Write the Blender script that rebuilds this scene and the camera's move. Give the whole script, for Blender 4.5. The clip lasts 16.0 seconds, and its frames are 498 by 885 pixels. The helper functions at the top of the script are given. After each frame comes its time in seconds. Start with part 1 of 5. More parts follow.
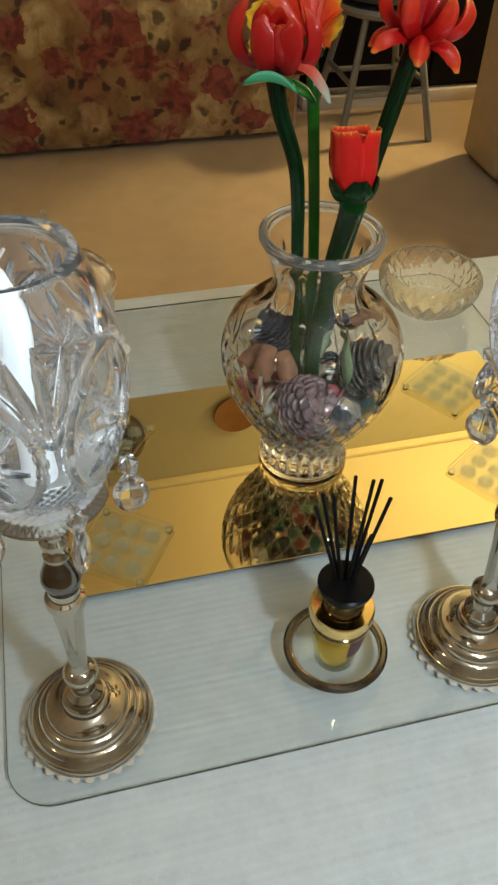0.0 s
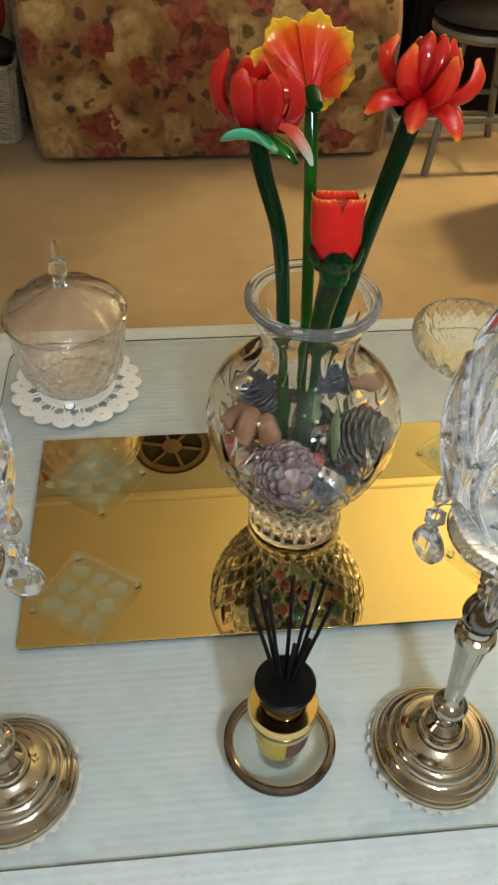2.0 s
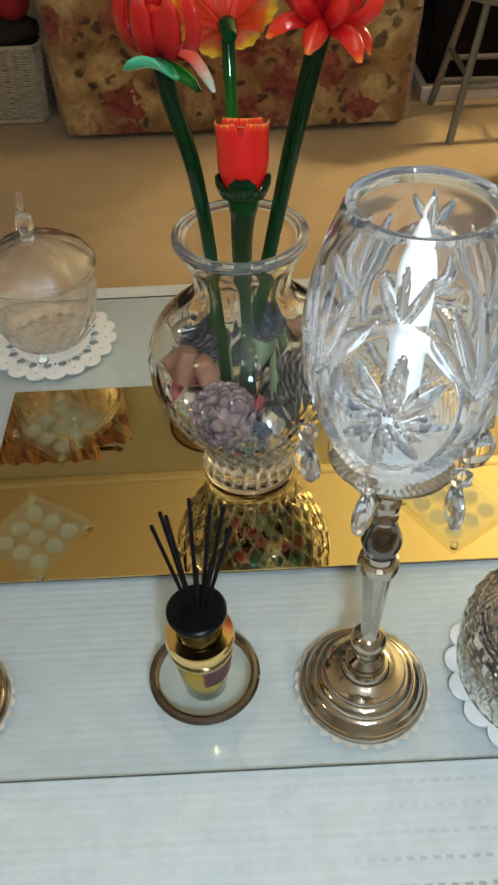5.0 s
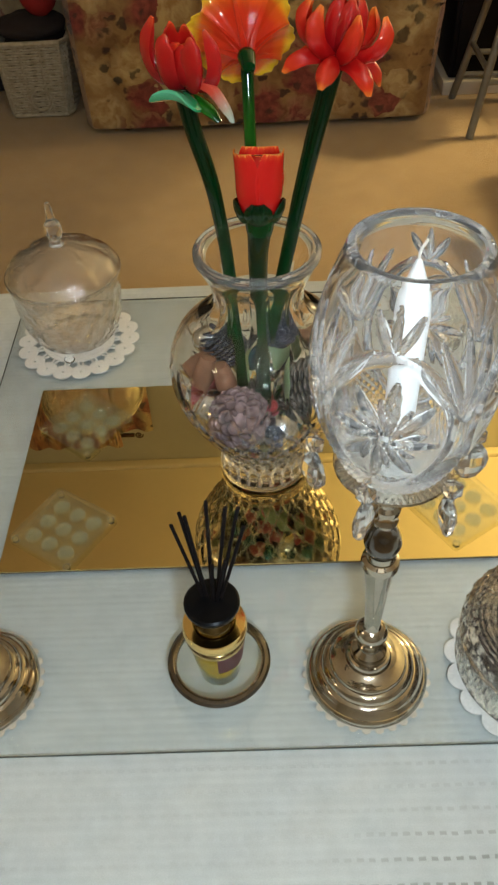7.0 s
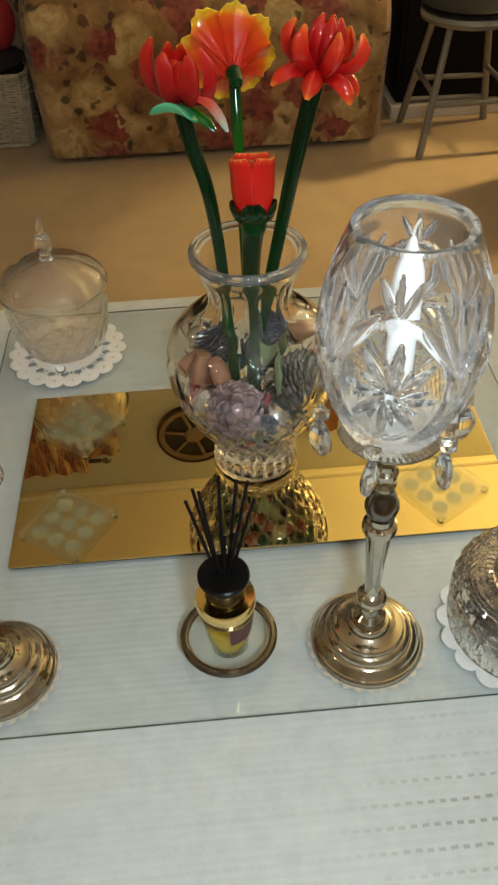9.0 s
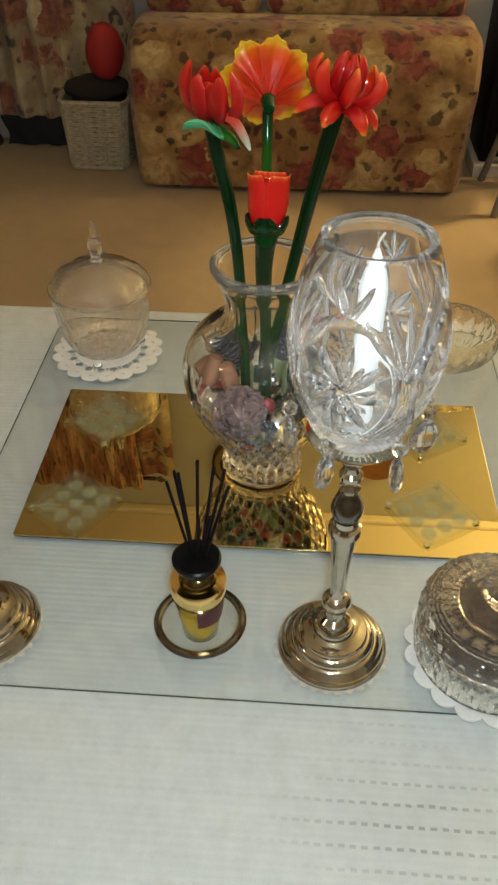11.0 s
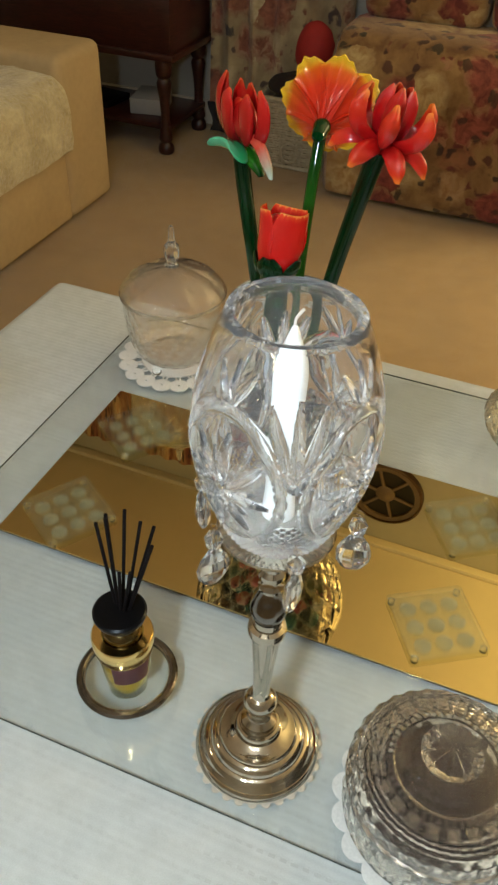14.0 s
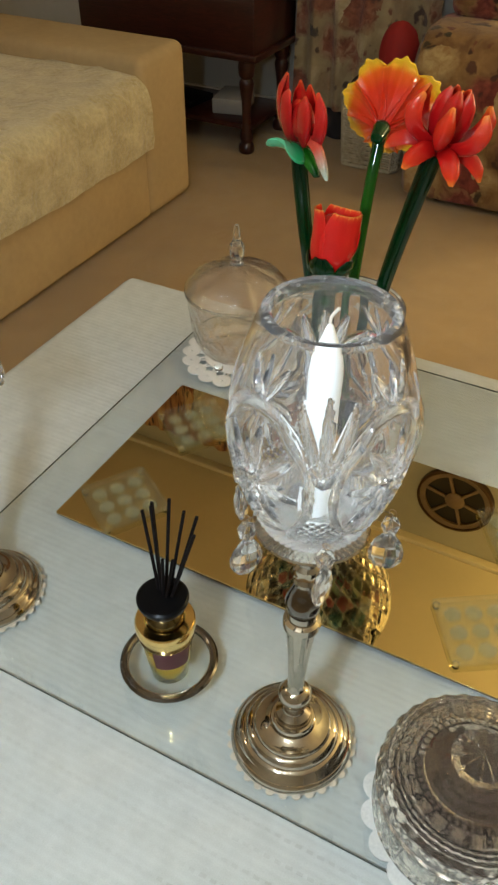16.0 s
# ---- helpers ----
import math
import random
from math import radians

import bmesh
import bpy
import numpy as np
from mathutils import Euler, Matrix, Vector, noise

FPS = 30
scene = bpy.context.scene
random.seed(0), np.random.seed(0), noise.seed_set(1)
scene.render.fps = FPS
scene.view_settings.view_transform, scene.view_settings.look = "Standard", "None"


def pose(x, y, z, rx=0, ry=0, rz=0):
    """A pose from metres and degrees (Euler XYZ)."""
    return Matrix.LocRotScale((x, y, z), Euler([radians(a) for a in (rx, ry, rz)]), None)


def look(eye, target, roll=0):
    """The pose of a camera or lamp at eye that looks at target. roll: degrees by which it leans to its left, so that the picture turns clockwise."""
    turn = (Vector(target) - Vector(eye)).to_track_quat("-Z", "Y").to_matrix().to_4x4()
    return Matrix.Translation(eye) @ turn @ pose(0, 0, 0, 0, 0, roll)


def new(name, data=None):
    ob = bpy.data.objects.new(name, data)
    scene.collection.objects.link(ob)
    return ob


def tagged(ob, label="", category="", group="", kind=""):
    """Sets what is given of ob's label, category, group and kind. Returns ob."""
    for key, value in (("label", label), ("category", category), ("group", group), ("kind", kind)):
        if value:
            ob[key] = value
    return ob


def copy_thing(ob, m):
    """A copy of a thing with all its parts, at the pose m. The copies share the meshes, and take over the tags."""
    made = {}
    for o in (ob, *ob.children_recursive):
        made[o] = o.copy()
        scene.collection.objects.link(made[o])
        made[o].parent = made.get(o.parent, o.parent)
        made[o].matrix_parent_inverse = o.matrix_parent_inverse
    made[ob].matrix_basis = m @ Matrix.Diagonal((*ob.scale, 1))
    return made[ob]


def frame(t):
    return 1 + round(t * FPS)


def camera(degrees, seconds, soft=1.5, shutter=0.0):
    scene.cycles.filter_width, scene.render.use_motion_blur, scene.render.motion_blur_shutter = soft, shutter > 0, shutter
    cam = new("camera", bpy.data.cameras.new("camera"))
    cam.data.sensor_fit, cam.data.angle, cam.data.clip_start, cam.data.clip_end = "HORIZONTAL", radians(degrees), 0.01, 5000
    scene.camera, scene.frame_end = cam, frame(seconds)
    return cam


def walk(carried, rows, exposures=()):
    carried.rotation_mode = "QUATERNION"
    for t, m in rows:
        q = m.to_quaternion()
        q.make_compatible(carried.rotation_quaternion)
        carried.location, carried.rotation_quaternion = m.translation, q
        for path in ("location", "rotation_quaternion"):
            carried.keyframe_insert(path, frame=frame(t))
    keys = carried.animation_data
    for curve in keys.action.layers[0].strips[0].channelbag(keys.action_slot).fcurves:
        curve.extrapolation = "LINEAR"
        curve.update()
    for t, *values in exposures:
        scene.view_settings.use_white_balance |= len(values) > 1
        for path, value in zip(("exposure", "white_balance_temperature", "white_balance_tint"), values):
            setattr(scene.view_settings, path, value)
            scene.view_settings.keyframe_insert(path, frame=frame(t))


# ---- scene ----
import functools

cam = camera(34.29, 16.0, 2.4)
PATH = [
    (0, (0.0515, -0.5226, 1.1097), (0.3238, 0.4924, 0.1107), 1.70),
    (0.5, (0.0809, -0.5199, 1.1169), (0.3113, 0.5324, 0.1463), 3.46),
    (1, (0.1241, -0.5114, 1.1281), (0.3177, 0.5527, 0.1623), 3.43),
    (1.5, (0.1552, -0.4852, 1.1195), (0.3229, 0.5720, 0.1414), 2.48),
    (2, (0.1774, -0.4635, 1.1244), (0.2948, 0.5804, 0.1250), 1.61),
    (2.5, (0.2128, -0.4677, 1.1256), (0.2491, 0.5892, 0.1335), 1.11),
    (3, (0.2218, -0.4651, 1.1112), (0.2075, 0.5957, 0.1228), 0.31),
    (3.5, (0.2336, -0.4651, 1.0985), (0.2052, 0.5912, 0.1055), -0.37),
    (4, (0.2489, -0.4675, 1.0978), (0.2307, 0.5764, 0.0916), -1.37),
    (4.5, (0.2935, -0.4860, 1.0945), (0.2960, 0.5528, 0.0829), -2.36),
    (4.7, (0.2954, -0.4983, 1.0925), (0.3069, 0.5394, 0.0799), -2.42),
    (6.8, (0.3237, -0.5276, 1.1300), (0.2700, 0.5008, 0.1092), -3.20),
    (7, (0.3038, -0.5323, 1.1414), (0.2749, 0.4860, 0.1095), -3.23),
    (7.5, (0.2687, -0.5638, 1.1393), (0.3001, 0.4203, 0.0749), -2.14),
    (8, (0.2529, -0.5905, 1.1507), (0.3115, 0.4072, 0.1001), -1.96),
    (8.5, (0.2535, -0.6051, 1.1550), (0.3108, 0.4311, 0.1423), -2.22),
    (8.7, (0.2556, -0.5995, 1.1516), (0.3100, 0.4422, 0.1444), -2.50),
    (10.8, (0.3236, -0.6629, 1.1517), (0.2724, 0.4503, 0.2240), -0.17),
    (11, (0.3423, -0.6704, 1.1490), (0.2650, 0.4321, 0.2104), 0.07),
    (11.5, (0.3858, -0.6774, 1.1471), (0.2430, 0.4053, 0.1933), -0.21),
    (12, (0.4173, -0.6815, 1.1468), (0.2153, 0.3807, 0.1807), -0.77),
    (12.5, (0.4442, -0.6799, 1.1438), (0.1944, 0.3688, 0.1742), -1.11),
    (13, (0.4566, -0.6487, 1.1436), (0.1583, 0.3952, 0.1825), -0.78),
    (13.5, (0.4815, -0.5700, 1.1315), (0.1390, 0.4727, 0.1838), 1.28),
    (14, (0.5237, -0.5178, 1.1354), (0.1278, 0.5105, 0.1928), 2.10),
    (14.5, (0.5704, -0.5077, 1.1454), (0.0865, 0.4736, 0.1940), 0.94),
    (15, (0.6041, -0.4895, 1.1443), (0.0533, 0.4472, 0.1843), 0.28),
    (15.5, (0.5788, -0.4935, 1.1486), (0.0295, 0.4447, 0.1891), -0.38),
    (16, (0.5523, -0.5181, 1.1414), (0.0362, 0.4533, 0.1966), 0.03),
]
walk(cam, [(t, look(eye, target, roll)) for t, eye, target, roll in PATH], [(0, 0.50, 5450, 8), (1, 0.68, 5600, 8), (2, 0.78, 5400, 8), (3, 0.80, 5250, 8), (4, 0.78, 5150, 8), (7, 0.56, 5600, 8), (8, 0.52, 5700, 8), (11, 0.55, 5850, 8), (13, 0.55, 5850, 8), (14, 0.66, 5650, 8), (16, 0.64, 5600, 8)])

# ---- world and light ----
world = bpy.data.worlds.new("world")
scene.world = world
world.use_nodes = True
world.node_tree.nodes["Background"].inputs[0].default_value = (0.9, 0.75, 0.55, 1)
world.node_tree.nodes["Background"].inputs[1].default_value = 0.01


def lamp(name, kind, m, energy, colour, size=0.1):
    data = bpy.data.lights.new(name, kind)
    data.energy, data.color = energy, colour
    if kind == "AREA":
        data.shape, data.size = "DISK", size
    else:
        data.shadow_soft_size = size
    ob = new(name, data)
    ob.matrix_world = m
    return ob


# ceiling bulbs over the camera's side, a warm lamp low at the far right with two added spots, an added warm fill at the
# left, and the phone's torch
for k in range(8):
    lamp("ceiling_bulb_light", "POINT", pose(0.50 + 0.34 * math.cos(k * math.pi / 4), -1.15 + 0.34 * math.sin(k * math.pi / 4), 2.50), 1.72, (0.98, 1.0, 0.95), 0.028)
lamp("far_warm_lamp_light", "POINT", pose(2.45, 2.18, 1.38), 44, (1.0, 0.69, 0.30), 0.07)
# added spot aimed at the bright floor patch; its source is unseen
spot = lamp("far_floor_spot_light", "SPOT", look((2.20, 2.10, 1.40), (0.82, 1.55, 0.0)), 104, (1.0, 0.72, 0.30), 0.06)
spot.data.spot_size, spot.data.spot_blend = radians(30), 0.4
# added spot that brightens the ceiling mirrored in the tray; its source is unseen
glow = lamp("far_ceiling_spot_light", "SPOT", look((2.00, 1.95, 1.55), (1.75, 2.00, 2.8)), 52, (1.0, 0.80, 0.32), 0.06)
glow.data.spot_size, glow.data.spot_blend = radians(115), 0.7
# added fill that brightens the left side; no lamp stands there
lamp("left_warm_fill_light", "POINT", pose(-1.7, -0.6, 2.0), 7, (1.0, 0.72, 0.42), 0.10)
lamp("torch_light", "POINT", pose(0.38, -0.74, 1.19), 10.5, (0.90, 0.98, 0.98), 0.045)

# ---- materials ----


def nodes(name):
    m = bpy.data.materials.new(name)
    m.use_nodes = True
    nt = m.node_tree
    return m, nt, nt.nodes["Principled BSDF"]


def node(nt, kind, **values):
    n = nt.nodes.new(kind)
    for key, value in values.items():
        if key in n.inputs:
            n.inputs[key].default_value = value
    return n


def coords(nt, scale=(1, 1, 1), kind="Object"):
    c = nt.nodes.new("ShaderNodeTexCoord")
    m = node(nt, "ShaderNodeMapping", Scale=scale)
    nt.links.new(c.outputs[kind], m.inputs["Vector"])
    return m.outputs[0]


def ramp(nt, fac, stops):
    r = nt.nodes.new("ShaderNodeValToRGB")
    while len(r.color_ramp.elements) < len(stops):
        r.color_ramp.elements.new(0.5)
    for e, (p, c) in zip(r.color_ramp.elements, stops):
        e.position = p
        e.color = (*c, 1) if len(c) == 3 else c
    nt.links.new(fac, r.inputs[0])
    return r.outputs[0]


def mixc(nt, fac, a, b, blend="MIX"):
    m = nt.nodes.new("ShaderNodeMix")
    m.data_type, m.blend_type = "RGBA", blend
    for socket, value in ((m.inputs[0], fac), (m.inputs[6], a), (m.inputs[7], b)):
        if isinstance(value, (int, float)):
            socket.default_value = value
        elif isinstance(value, tuple):
            socket.default_value = (*value, 1)
        else:
            nt.links.new(value, socket)
    return m.outputs[2]


def math_node(nt, op, a, b=0.0):
    m = nt.nodes.new("ShaderNodeMath")
    m.operation = op
    for socket, value in ((m.inputs[0], a), (m.inputs[1], b)):
        if isinstance(value, (int, float)):
            socket.default_value = value
        else:
            nt.links.new(value, socket)
    return m.outputs[0]


def noise_tex(nt, vec, scale, detail=4.0, rough=0.55, distortion=0.0):
    n = node(nt, "ShaderNodeTexNoise", Scale=scale, Detail=detail, Roughness=rough, Distortion=distortion)
    nt.links.new(vec, n.inputs["Vector"])
    return n.outputs["Fac"]


def bump(nt, bsdf, height, strength=0.3, distance=0.002):
    b = node(nt, "ShaderNodeBump", Strength=strength, Distance=distance)
    nt.links.new(height, b.inputs["Height"])
    nt.links.new(b.outputs[0], bsdf.inputs["Normal"])


def plain(name, colour, rough=0.5, metal=0.0, vary=0.12, scale=30.0, relief=0.0, coat=0.0, gloss=0.5):
    """A painted, metal or fabric surface with mottling at two scales."""
    m, nt, b = nodes(name)
    v = coords(nt)
    n1, n2 = noise_tex(nt, v, scale), noise_tex(nt, v, scale * 7)
    n = math_node(nt, "ADD", math_node(nt, "MULTIPLY", n1, 0.6), math_node(nt, "MULTIPLY", n2, 0.4))
    dark = tuple(c * (1 - vary) for c in colour)
    light = tuple(min(1, c * (1 + vary)) for c in colour)
    nt.links.new(ramp(nt, n, [(0.3, dark), (0.7, light)]), b.inputs["Base Color"])
    nt.links.new(math_node(nt, "ADD", math_node(nt, "MULTIPLY", math_node(nt, "SUBTRACT", n1, 0.5), 0.25 * rough), rough), b.inputs["Roughness"])
    b.inputs["Metallic"].default_value = metal
    b.inputs["Coat Weight"].default_value = coat
    b.inputs["Specular IOR Level"].default_value = gloss
    b.inputs["Coat Roughness"].default_value = 0.05
    if relief:
        bump(nt, b, n2, 0.5, relief)
    return m


def glass(name, tint=(1, 1, 1), rough=0.0, ior=1.5, relief=0.0, scale=120.0, clear=1.0):
    m, nt, b = nodes(name)
    b.inputs["Base Color"].default_value = (*tint, 1)
    b.inputs["Transmission Weight"].default_value = clear
    b.inputs["IOR"].default_value = ior
    v = coords(nt)
    n = noise_tex(nt, v, scale, 3.0)
    nt.links.new(math_node(nt, "ADD", math_node(nt, "MULTIPLY", n, 0.03), rough), b.inputs["Roughness"])
    if relief:
        bump(nt, b, n, 0.4, relief)
    return m


def thin_glass(name, tint, gloss=1.0, relief=0.0, scale=150.0, milk=0.0, milk_colour=(0.9, 0.85, 0.75)):
    """Thin clear glass: light passes straight through, and the surface gleams at grazing angles."""
    m, nt, b = nodes(name)
    out = nt.nodes["Material Output"]
    clear = node(nt, "ShaderNodeBsdfTransparent", Color=(*tint, 1))
    shine = node(nt, "ShaderNodeBsdfAnisotropic", Roughness=0.02)
    fres = node(nt, "ShaderNodeLayerWeight", Blend=0.5)
    v = coords(nt)
    n = noise_tex(nt, v, scale, 3.0)
    if relief:
        bp = node(nt, "ShaderNodeBump", Strength=0.6, Distance=relief)
        nt.links.new(n, bp.inputs["Height"])
        nt.links.new(bp.outputs[0], shine.inputs["Normal"])
        nt.links.new(bp.outputs[0], fres.inputs["Normal"])
    mix = nt.nodes.new("ShaderNodeMixShader")
    edge = math_node(nt, "ADD", math_node(nt, "MULTIPLY", math_node(nt, "POWER", fres.outputs["Facing"], 4.0), 0.85), 0.05)
    nt.links.new(math_node(nt, "MULTIPLY", edge, gloss), mix.inputs[0])
    body = clear.outputs[0]
    if milk:
        pale = node(nt, "ShaderNodeBsdfDiffuse", Color=(*milk_colour, 1))
        mm = nt.nodes.new("ShaderNodeMixShader")
        nt.links.new(math_node(nt, "MULTIPLY", n, 2 * milk), mm.inputs[0])
        nt.links.new(body, mm.inputs[1])
        nt.links.new(pale.outputs[0], mm.inputs[2])
        body = mm.outputs[0]
    nt.links.new(body, mix.inputs[1])
    nt.links.new(shine.outputs[0], mix.inputs[2])
    nt.links.new(mix.outputs[0], out.inputs["Surface"])
    return m


def carpet_material():
    m, nt, b = nodes("tan_carpet")
    v = coords(nt)
    big, mid, fine = noise_tex(nt, v, 2.2, 5), noise_tex(nt, v, 16, 5), noise_tex(nt, v, 420, 2)
    n = math_node(nt, "ADD", math_node(nt, "MULTIPLY", big, 0.5), math_node(nt, "ADD", math_node(nt, "MULTIPLY", mid, 0.25), math_node(nt, "MULTIPLY", fine, 0.25)))
    nt.links.new(ramp(nt, n, [(0.3, (0.29, 0.180, 0.058)), (0.7, (0.49, 0.325, 0.122))]), b.inputs["Base Color"])
    b.inputs["Roughness"].default_value = 0.95
    b.inputs["Sheen Weight"].default_value = 0.3
    bump(nt, b, math_node(nt, "ADD", fine, math_node(nt, "MULTIPLY", mid, 0.6)), 0.8, 0.006)
    return m


def weave_material():
    """Ribbed woven cloth: fine ribs, with rows of short darker stitches where it is worn."""
    m, nt, b = nodes("woven_cloth")
    v = coords(nt)
    sep = nt.nodes.new("ShaderNodeSeparateXYZ")
    nt.links.new(v, sep.inputs[0])
    patch, fine, mid = noise_tex(nt, v, 4.0, 3), noise_tex(nt, v, 700, 2), noise_tex(nt, v, 45, 4)
    wob = math_node(nt, "MULTIPLY", mid, 0.004)
    across = math_node(nt, "SINE", math_node(nt, "MULTIPLY", math_node(nt, "ADD", sep.outputs[0], wob), 2 * math.pi / 0.0106))
    along = math_node(nt, "SINE", math_node(nt, "MULTIPLY", math_node(nt, "ADD", sep.outputs[1], wob), 2 * math.pi / 0.0205))
    rib = math_node(nt, "SINE", math_node(nt, "MULTIPLY", math_node(nt, "ADD", sep.outputs[1], math_node(nt, "MULTIPLY", wob, 0.5)), 2 * math.pi / 0.0083))
    row = ramp(nt, along, [(0.80, (0, 0, 0)), (0.96, (1, 1, 1))])
    dash = math_node(nt, "MULTIPLY", row, ramp(nt, math_node(nt, "ADD", across, 0.35), [(0.02, (0, 0, 0)), (0.30, (1, 1, 1))]))
    spot = nt.nodes.new("ShaderNodeVectorMath")
    spot.operation = "DISTANCE"
    stretch = node(nt, "ShaderNodeMapping", Scale=(0.62, 1.0, 0.0))
    nt.links.new(v, stretch.inputs["Vector"])
    nt.links.new(stretch.outputs[0], spot.inputs[0])
    spot.inputs[1].default_value = (0.292, -0.324, 0.0)
    rubbed = ramp(nt, math_node(nt, "ADD", spot.outputs["Value"], math_node(nt, "MULTIPLY", patch, 0.06)), [(0.055, (0.75, 0.75, 0.75)), (0.115, (0, 0, 0))])
    worn = math_node(nt, "MAXIMUM", rubbed, ramp(nt, patch, [(0.48, (0.05, 0.05, 0.05)), (0.72, (0.22, 0.22, 0.22))]))
    base = ramp(nt, math_node(nt, "ADD", math_node(nt, "MULTIPLY", mid, 0.6), math_node(nt, "MULTIPLY", fine, 0.4)), [(0.3, (0.54, 0.57, 0.55)), (0.7, (0.67, 0.70, 0.68))])
    base = mixc(nt, math_node(nt, "MULTIPLY", math_node(nt, "ADD", rib, 1.0), 0.045), base, (0.40, 0.42, 0.40))
    base = mixc(nt, math_node(nt, "MULTIPLY", worn, 0.22), base, (0.42, 0.42, 0.36))
    nt.links.new(mixc(nt, math_node(nt, "MULTIPLY", dash, worn), base, (0.27, 0.27, 0.24)), b.inputs["Base Color"])
    b.inputs["Roughness"].default_value = 0.85
    h = math_node(nt, "ADD", math_node(nt, "MULTIPLY", rib, 0.35), math_node(nt, "SUBTRACT", math_node(nt, "MULTIPLY", fine, 0.5), math_node(nt, "MULTIPLY", dash, 0.6)))
    bump(nt, b, h, 0.28, 0.0010)
    return m


def floral_material(name, base_a, base_b, flower_a, flower_b, cream, leaf, scale=8.0, stretch=(1, 1, 1)):
    """Printed upholstery: large blurred blooms, pale ones between, and small dark leaves on a mottled ground."""
    m, nt, b = nodes(name)
    v = coords(nt, stretch)
    warp = node(nt, "ShaderNodeTexNoise", Scale=14.0, Detail=4.0)
    nt.links.new(v, warp.inputs["Vector"])
    add = nt.nodes.new("ShaderNodeVectorMath")
    add.operation = "MULTIPLY_ADD"
    nt.links.new(warp.outputs["Color"], add.inputs[0])
    add.inputs[1].default_value = (0.10, 0.10, 0.10)
    nt.links.new(v, add.inputs[2])
    w = add.outputs[0]
    ground = ramp(nt, noise_tex(nt, w, 13, 6), [(0.32, base_a), (0.68, base_b)])
    big = node(nt, "ShaderNodeTexVoronoi", Scale=scale, Randomness=0.9)
    nt.links.new(w, big.inputs["Vector"])
    small = node(nt, "ShaderNodeTexVoronoi", Scale=scale * 2.5, Randomness=1.0)
    nt.links.new(w, small.inputs["Vector"])
    pick = nt.nodes.new("ShaderNodeSeparateColor")
    nt.links.new(big.outputs["Color"], pick.inputs[0])
    pick2 = nt.nodes.new("ShaderNodeSeparateColor")
    nt.links.new(small.outputs["Color"], pick2.inputs[0])
    petals = noise_tex(nt, w, 34, 4)
    bloom = ramp(nt, math_node(nt, "ADD", big.outputs["Distance"], math_node(nt, "MULTIPLY", math_node(nt, "SUBTRACT", petals, 0.5), 0.35)), [(0.42, (1, 1, 1)), (0.66, (0, 0, 0))])
    is_red = ramp(nt, pick.outputs[0], [(0.47, (0, 0, 0)), (0.52, (0.92, 0.92, 0.92))])
    is_cream = ramp(nt, pick.outputs[1], [(0.30, (0, 0, 0)), (0.36, (0.9, 0.9, 0.9))])
    red = ramp(nt, petals, [(0.35, flower_a), (0.65, flower_b)])
    pale = ramp(nt, petals, [(0.35, base_b), (0.62, cream)])
    leaf_spot = ramp(nt, math_node(nt, "ADD", small.outputs["Distance"], math_node(nt, "MULTIPLY", petals, 0.2)), [(0.36, (1, 1, 1)), (0.5, (0, 0, 0))])
    is_leaf = math_node(nt, "MULTIPLY", leaf_spot, ramp(nt, pick2.outputs[2], [(0.16, (0, 0, 0)), (0.24, (0.85, 0.85, 0.85))]))
    c = mixc(nt, is_leaf, ground, mixc(nt, pick2.outputs[0], leaf, flower_a))
    c = mixc(nt, math_node(nt, "MULTIPLY", bloom, is_cream), c, pale)
    c = mixc(nt, math_node(nt, "MULTIPLY", bloom, is_red), c, red)
    c = mixc(nt, math_node(nt, "MULTIPLY", is_leaf, ramp(nt, pick2.outputs[1], [(0.50, (0, 0, 0)), (0.55, (0.85, 0.85, 0.85))])), c, leaf)
    nt.links.new(c, b.inputs["Base Color"])
    b.inputs["Roughness"].default_value = 0.85
    b.inputs["Sheen Weight"].default_value = 0.2
    bump(nt, b, math_node(nt, "ADD", noise_tex(nt, v, 500, 2), math_node(nt, "MULTIPLY", noise_tex(nt, v, 9, 3), 2.0)), 0.4, 0.003)
    return m


def petal_material(name, stops, rough=0.035, gloss=0.55):
    """Hand-blown glass: the colour runs along each petal, with streaks."""
    m, nt, b = nodes(name)
    uv = nt.nodes.new("ShaderNodeTexCoord")
    sep = nt.nodes.new("ShaderNodeSeparateXYZ")
    nt.links.new(uv.outputs["UV"], sep.inputs[0])
    mp = node(nt, "ShaderNodeMapping", Scale=(9, 1.2, 1))
    nt.links.new(uv.outputs["UV"], mp.inputs["Vector"])
    streak = noise_tex(nt, mp.outputs[0], 4.0, 4)
    f = math_node(nt, "ADD", sep.outputs[1], math_node(nt, "MULTIPLY", math_node(nt, "SUBTRACT", streak, 0.5), 0.14))
    nt.links.new(ramp(nt, f, stops), b.inputs["Base Color"])
    b.inputs["Roughness"].default_value = rough
    b.inputs["Specular IOR Level"].default_value = gloss
    return m


def wicker_material():
    m, nt, b = nodes("white_wicker")
    v = coords(nt)
    n = noise_tex(nt, v, 60, 4)
    nt.links.new(ramp(nt, n, [(0.3, (0.32, 0.27, 0.17)), (0.7, (0.50, 0.44, 0.31))]), b.inputs["Base Color"])
    b.inputs["Roughness"].default_value = 0.6
    return m


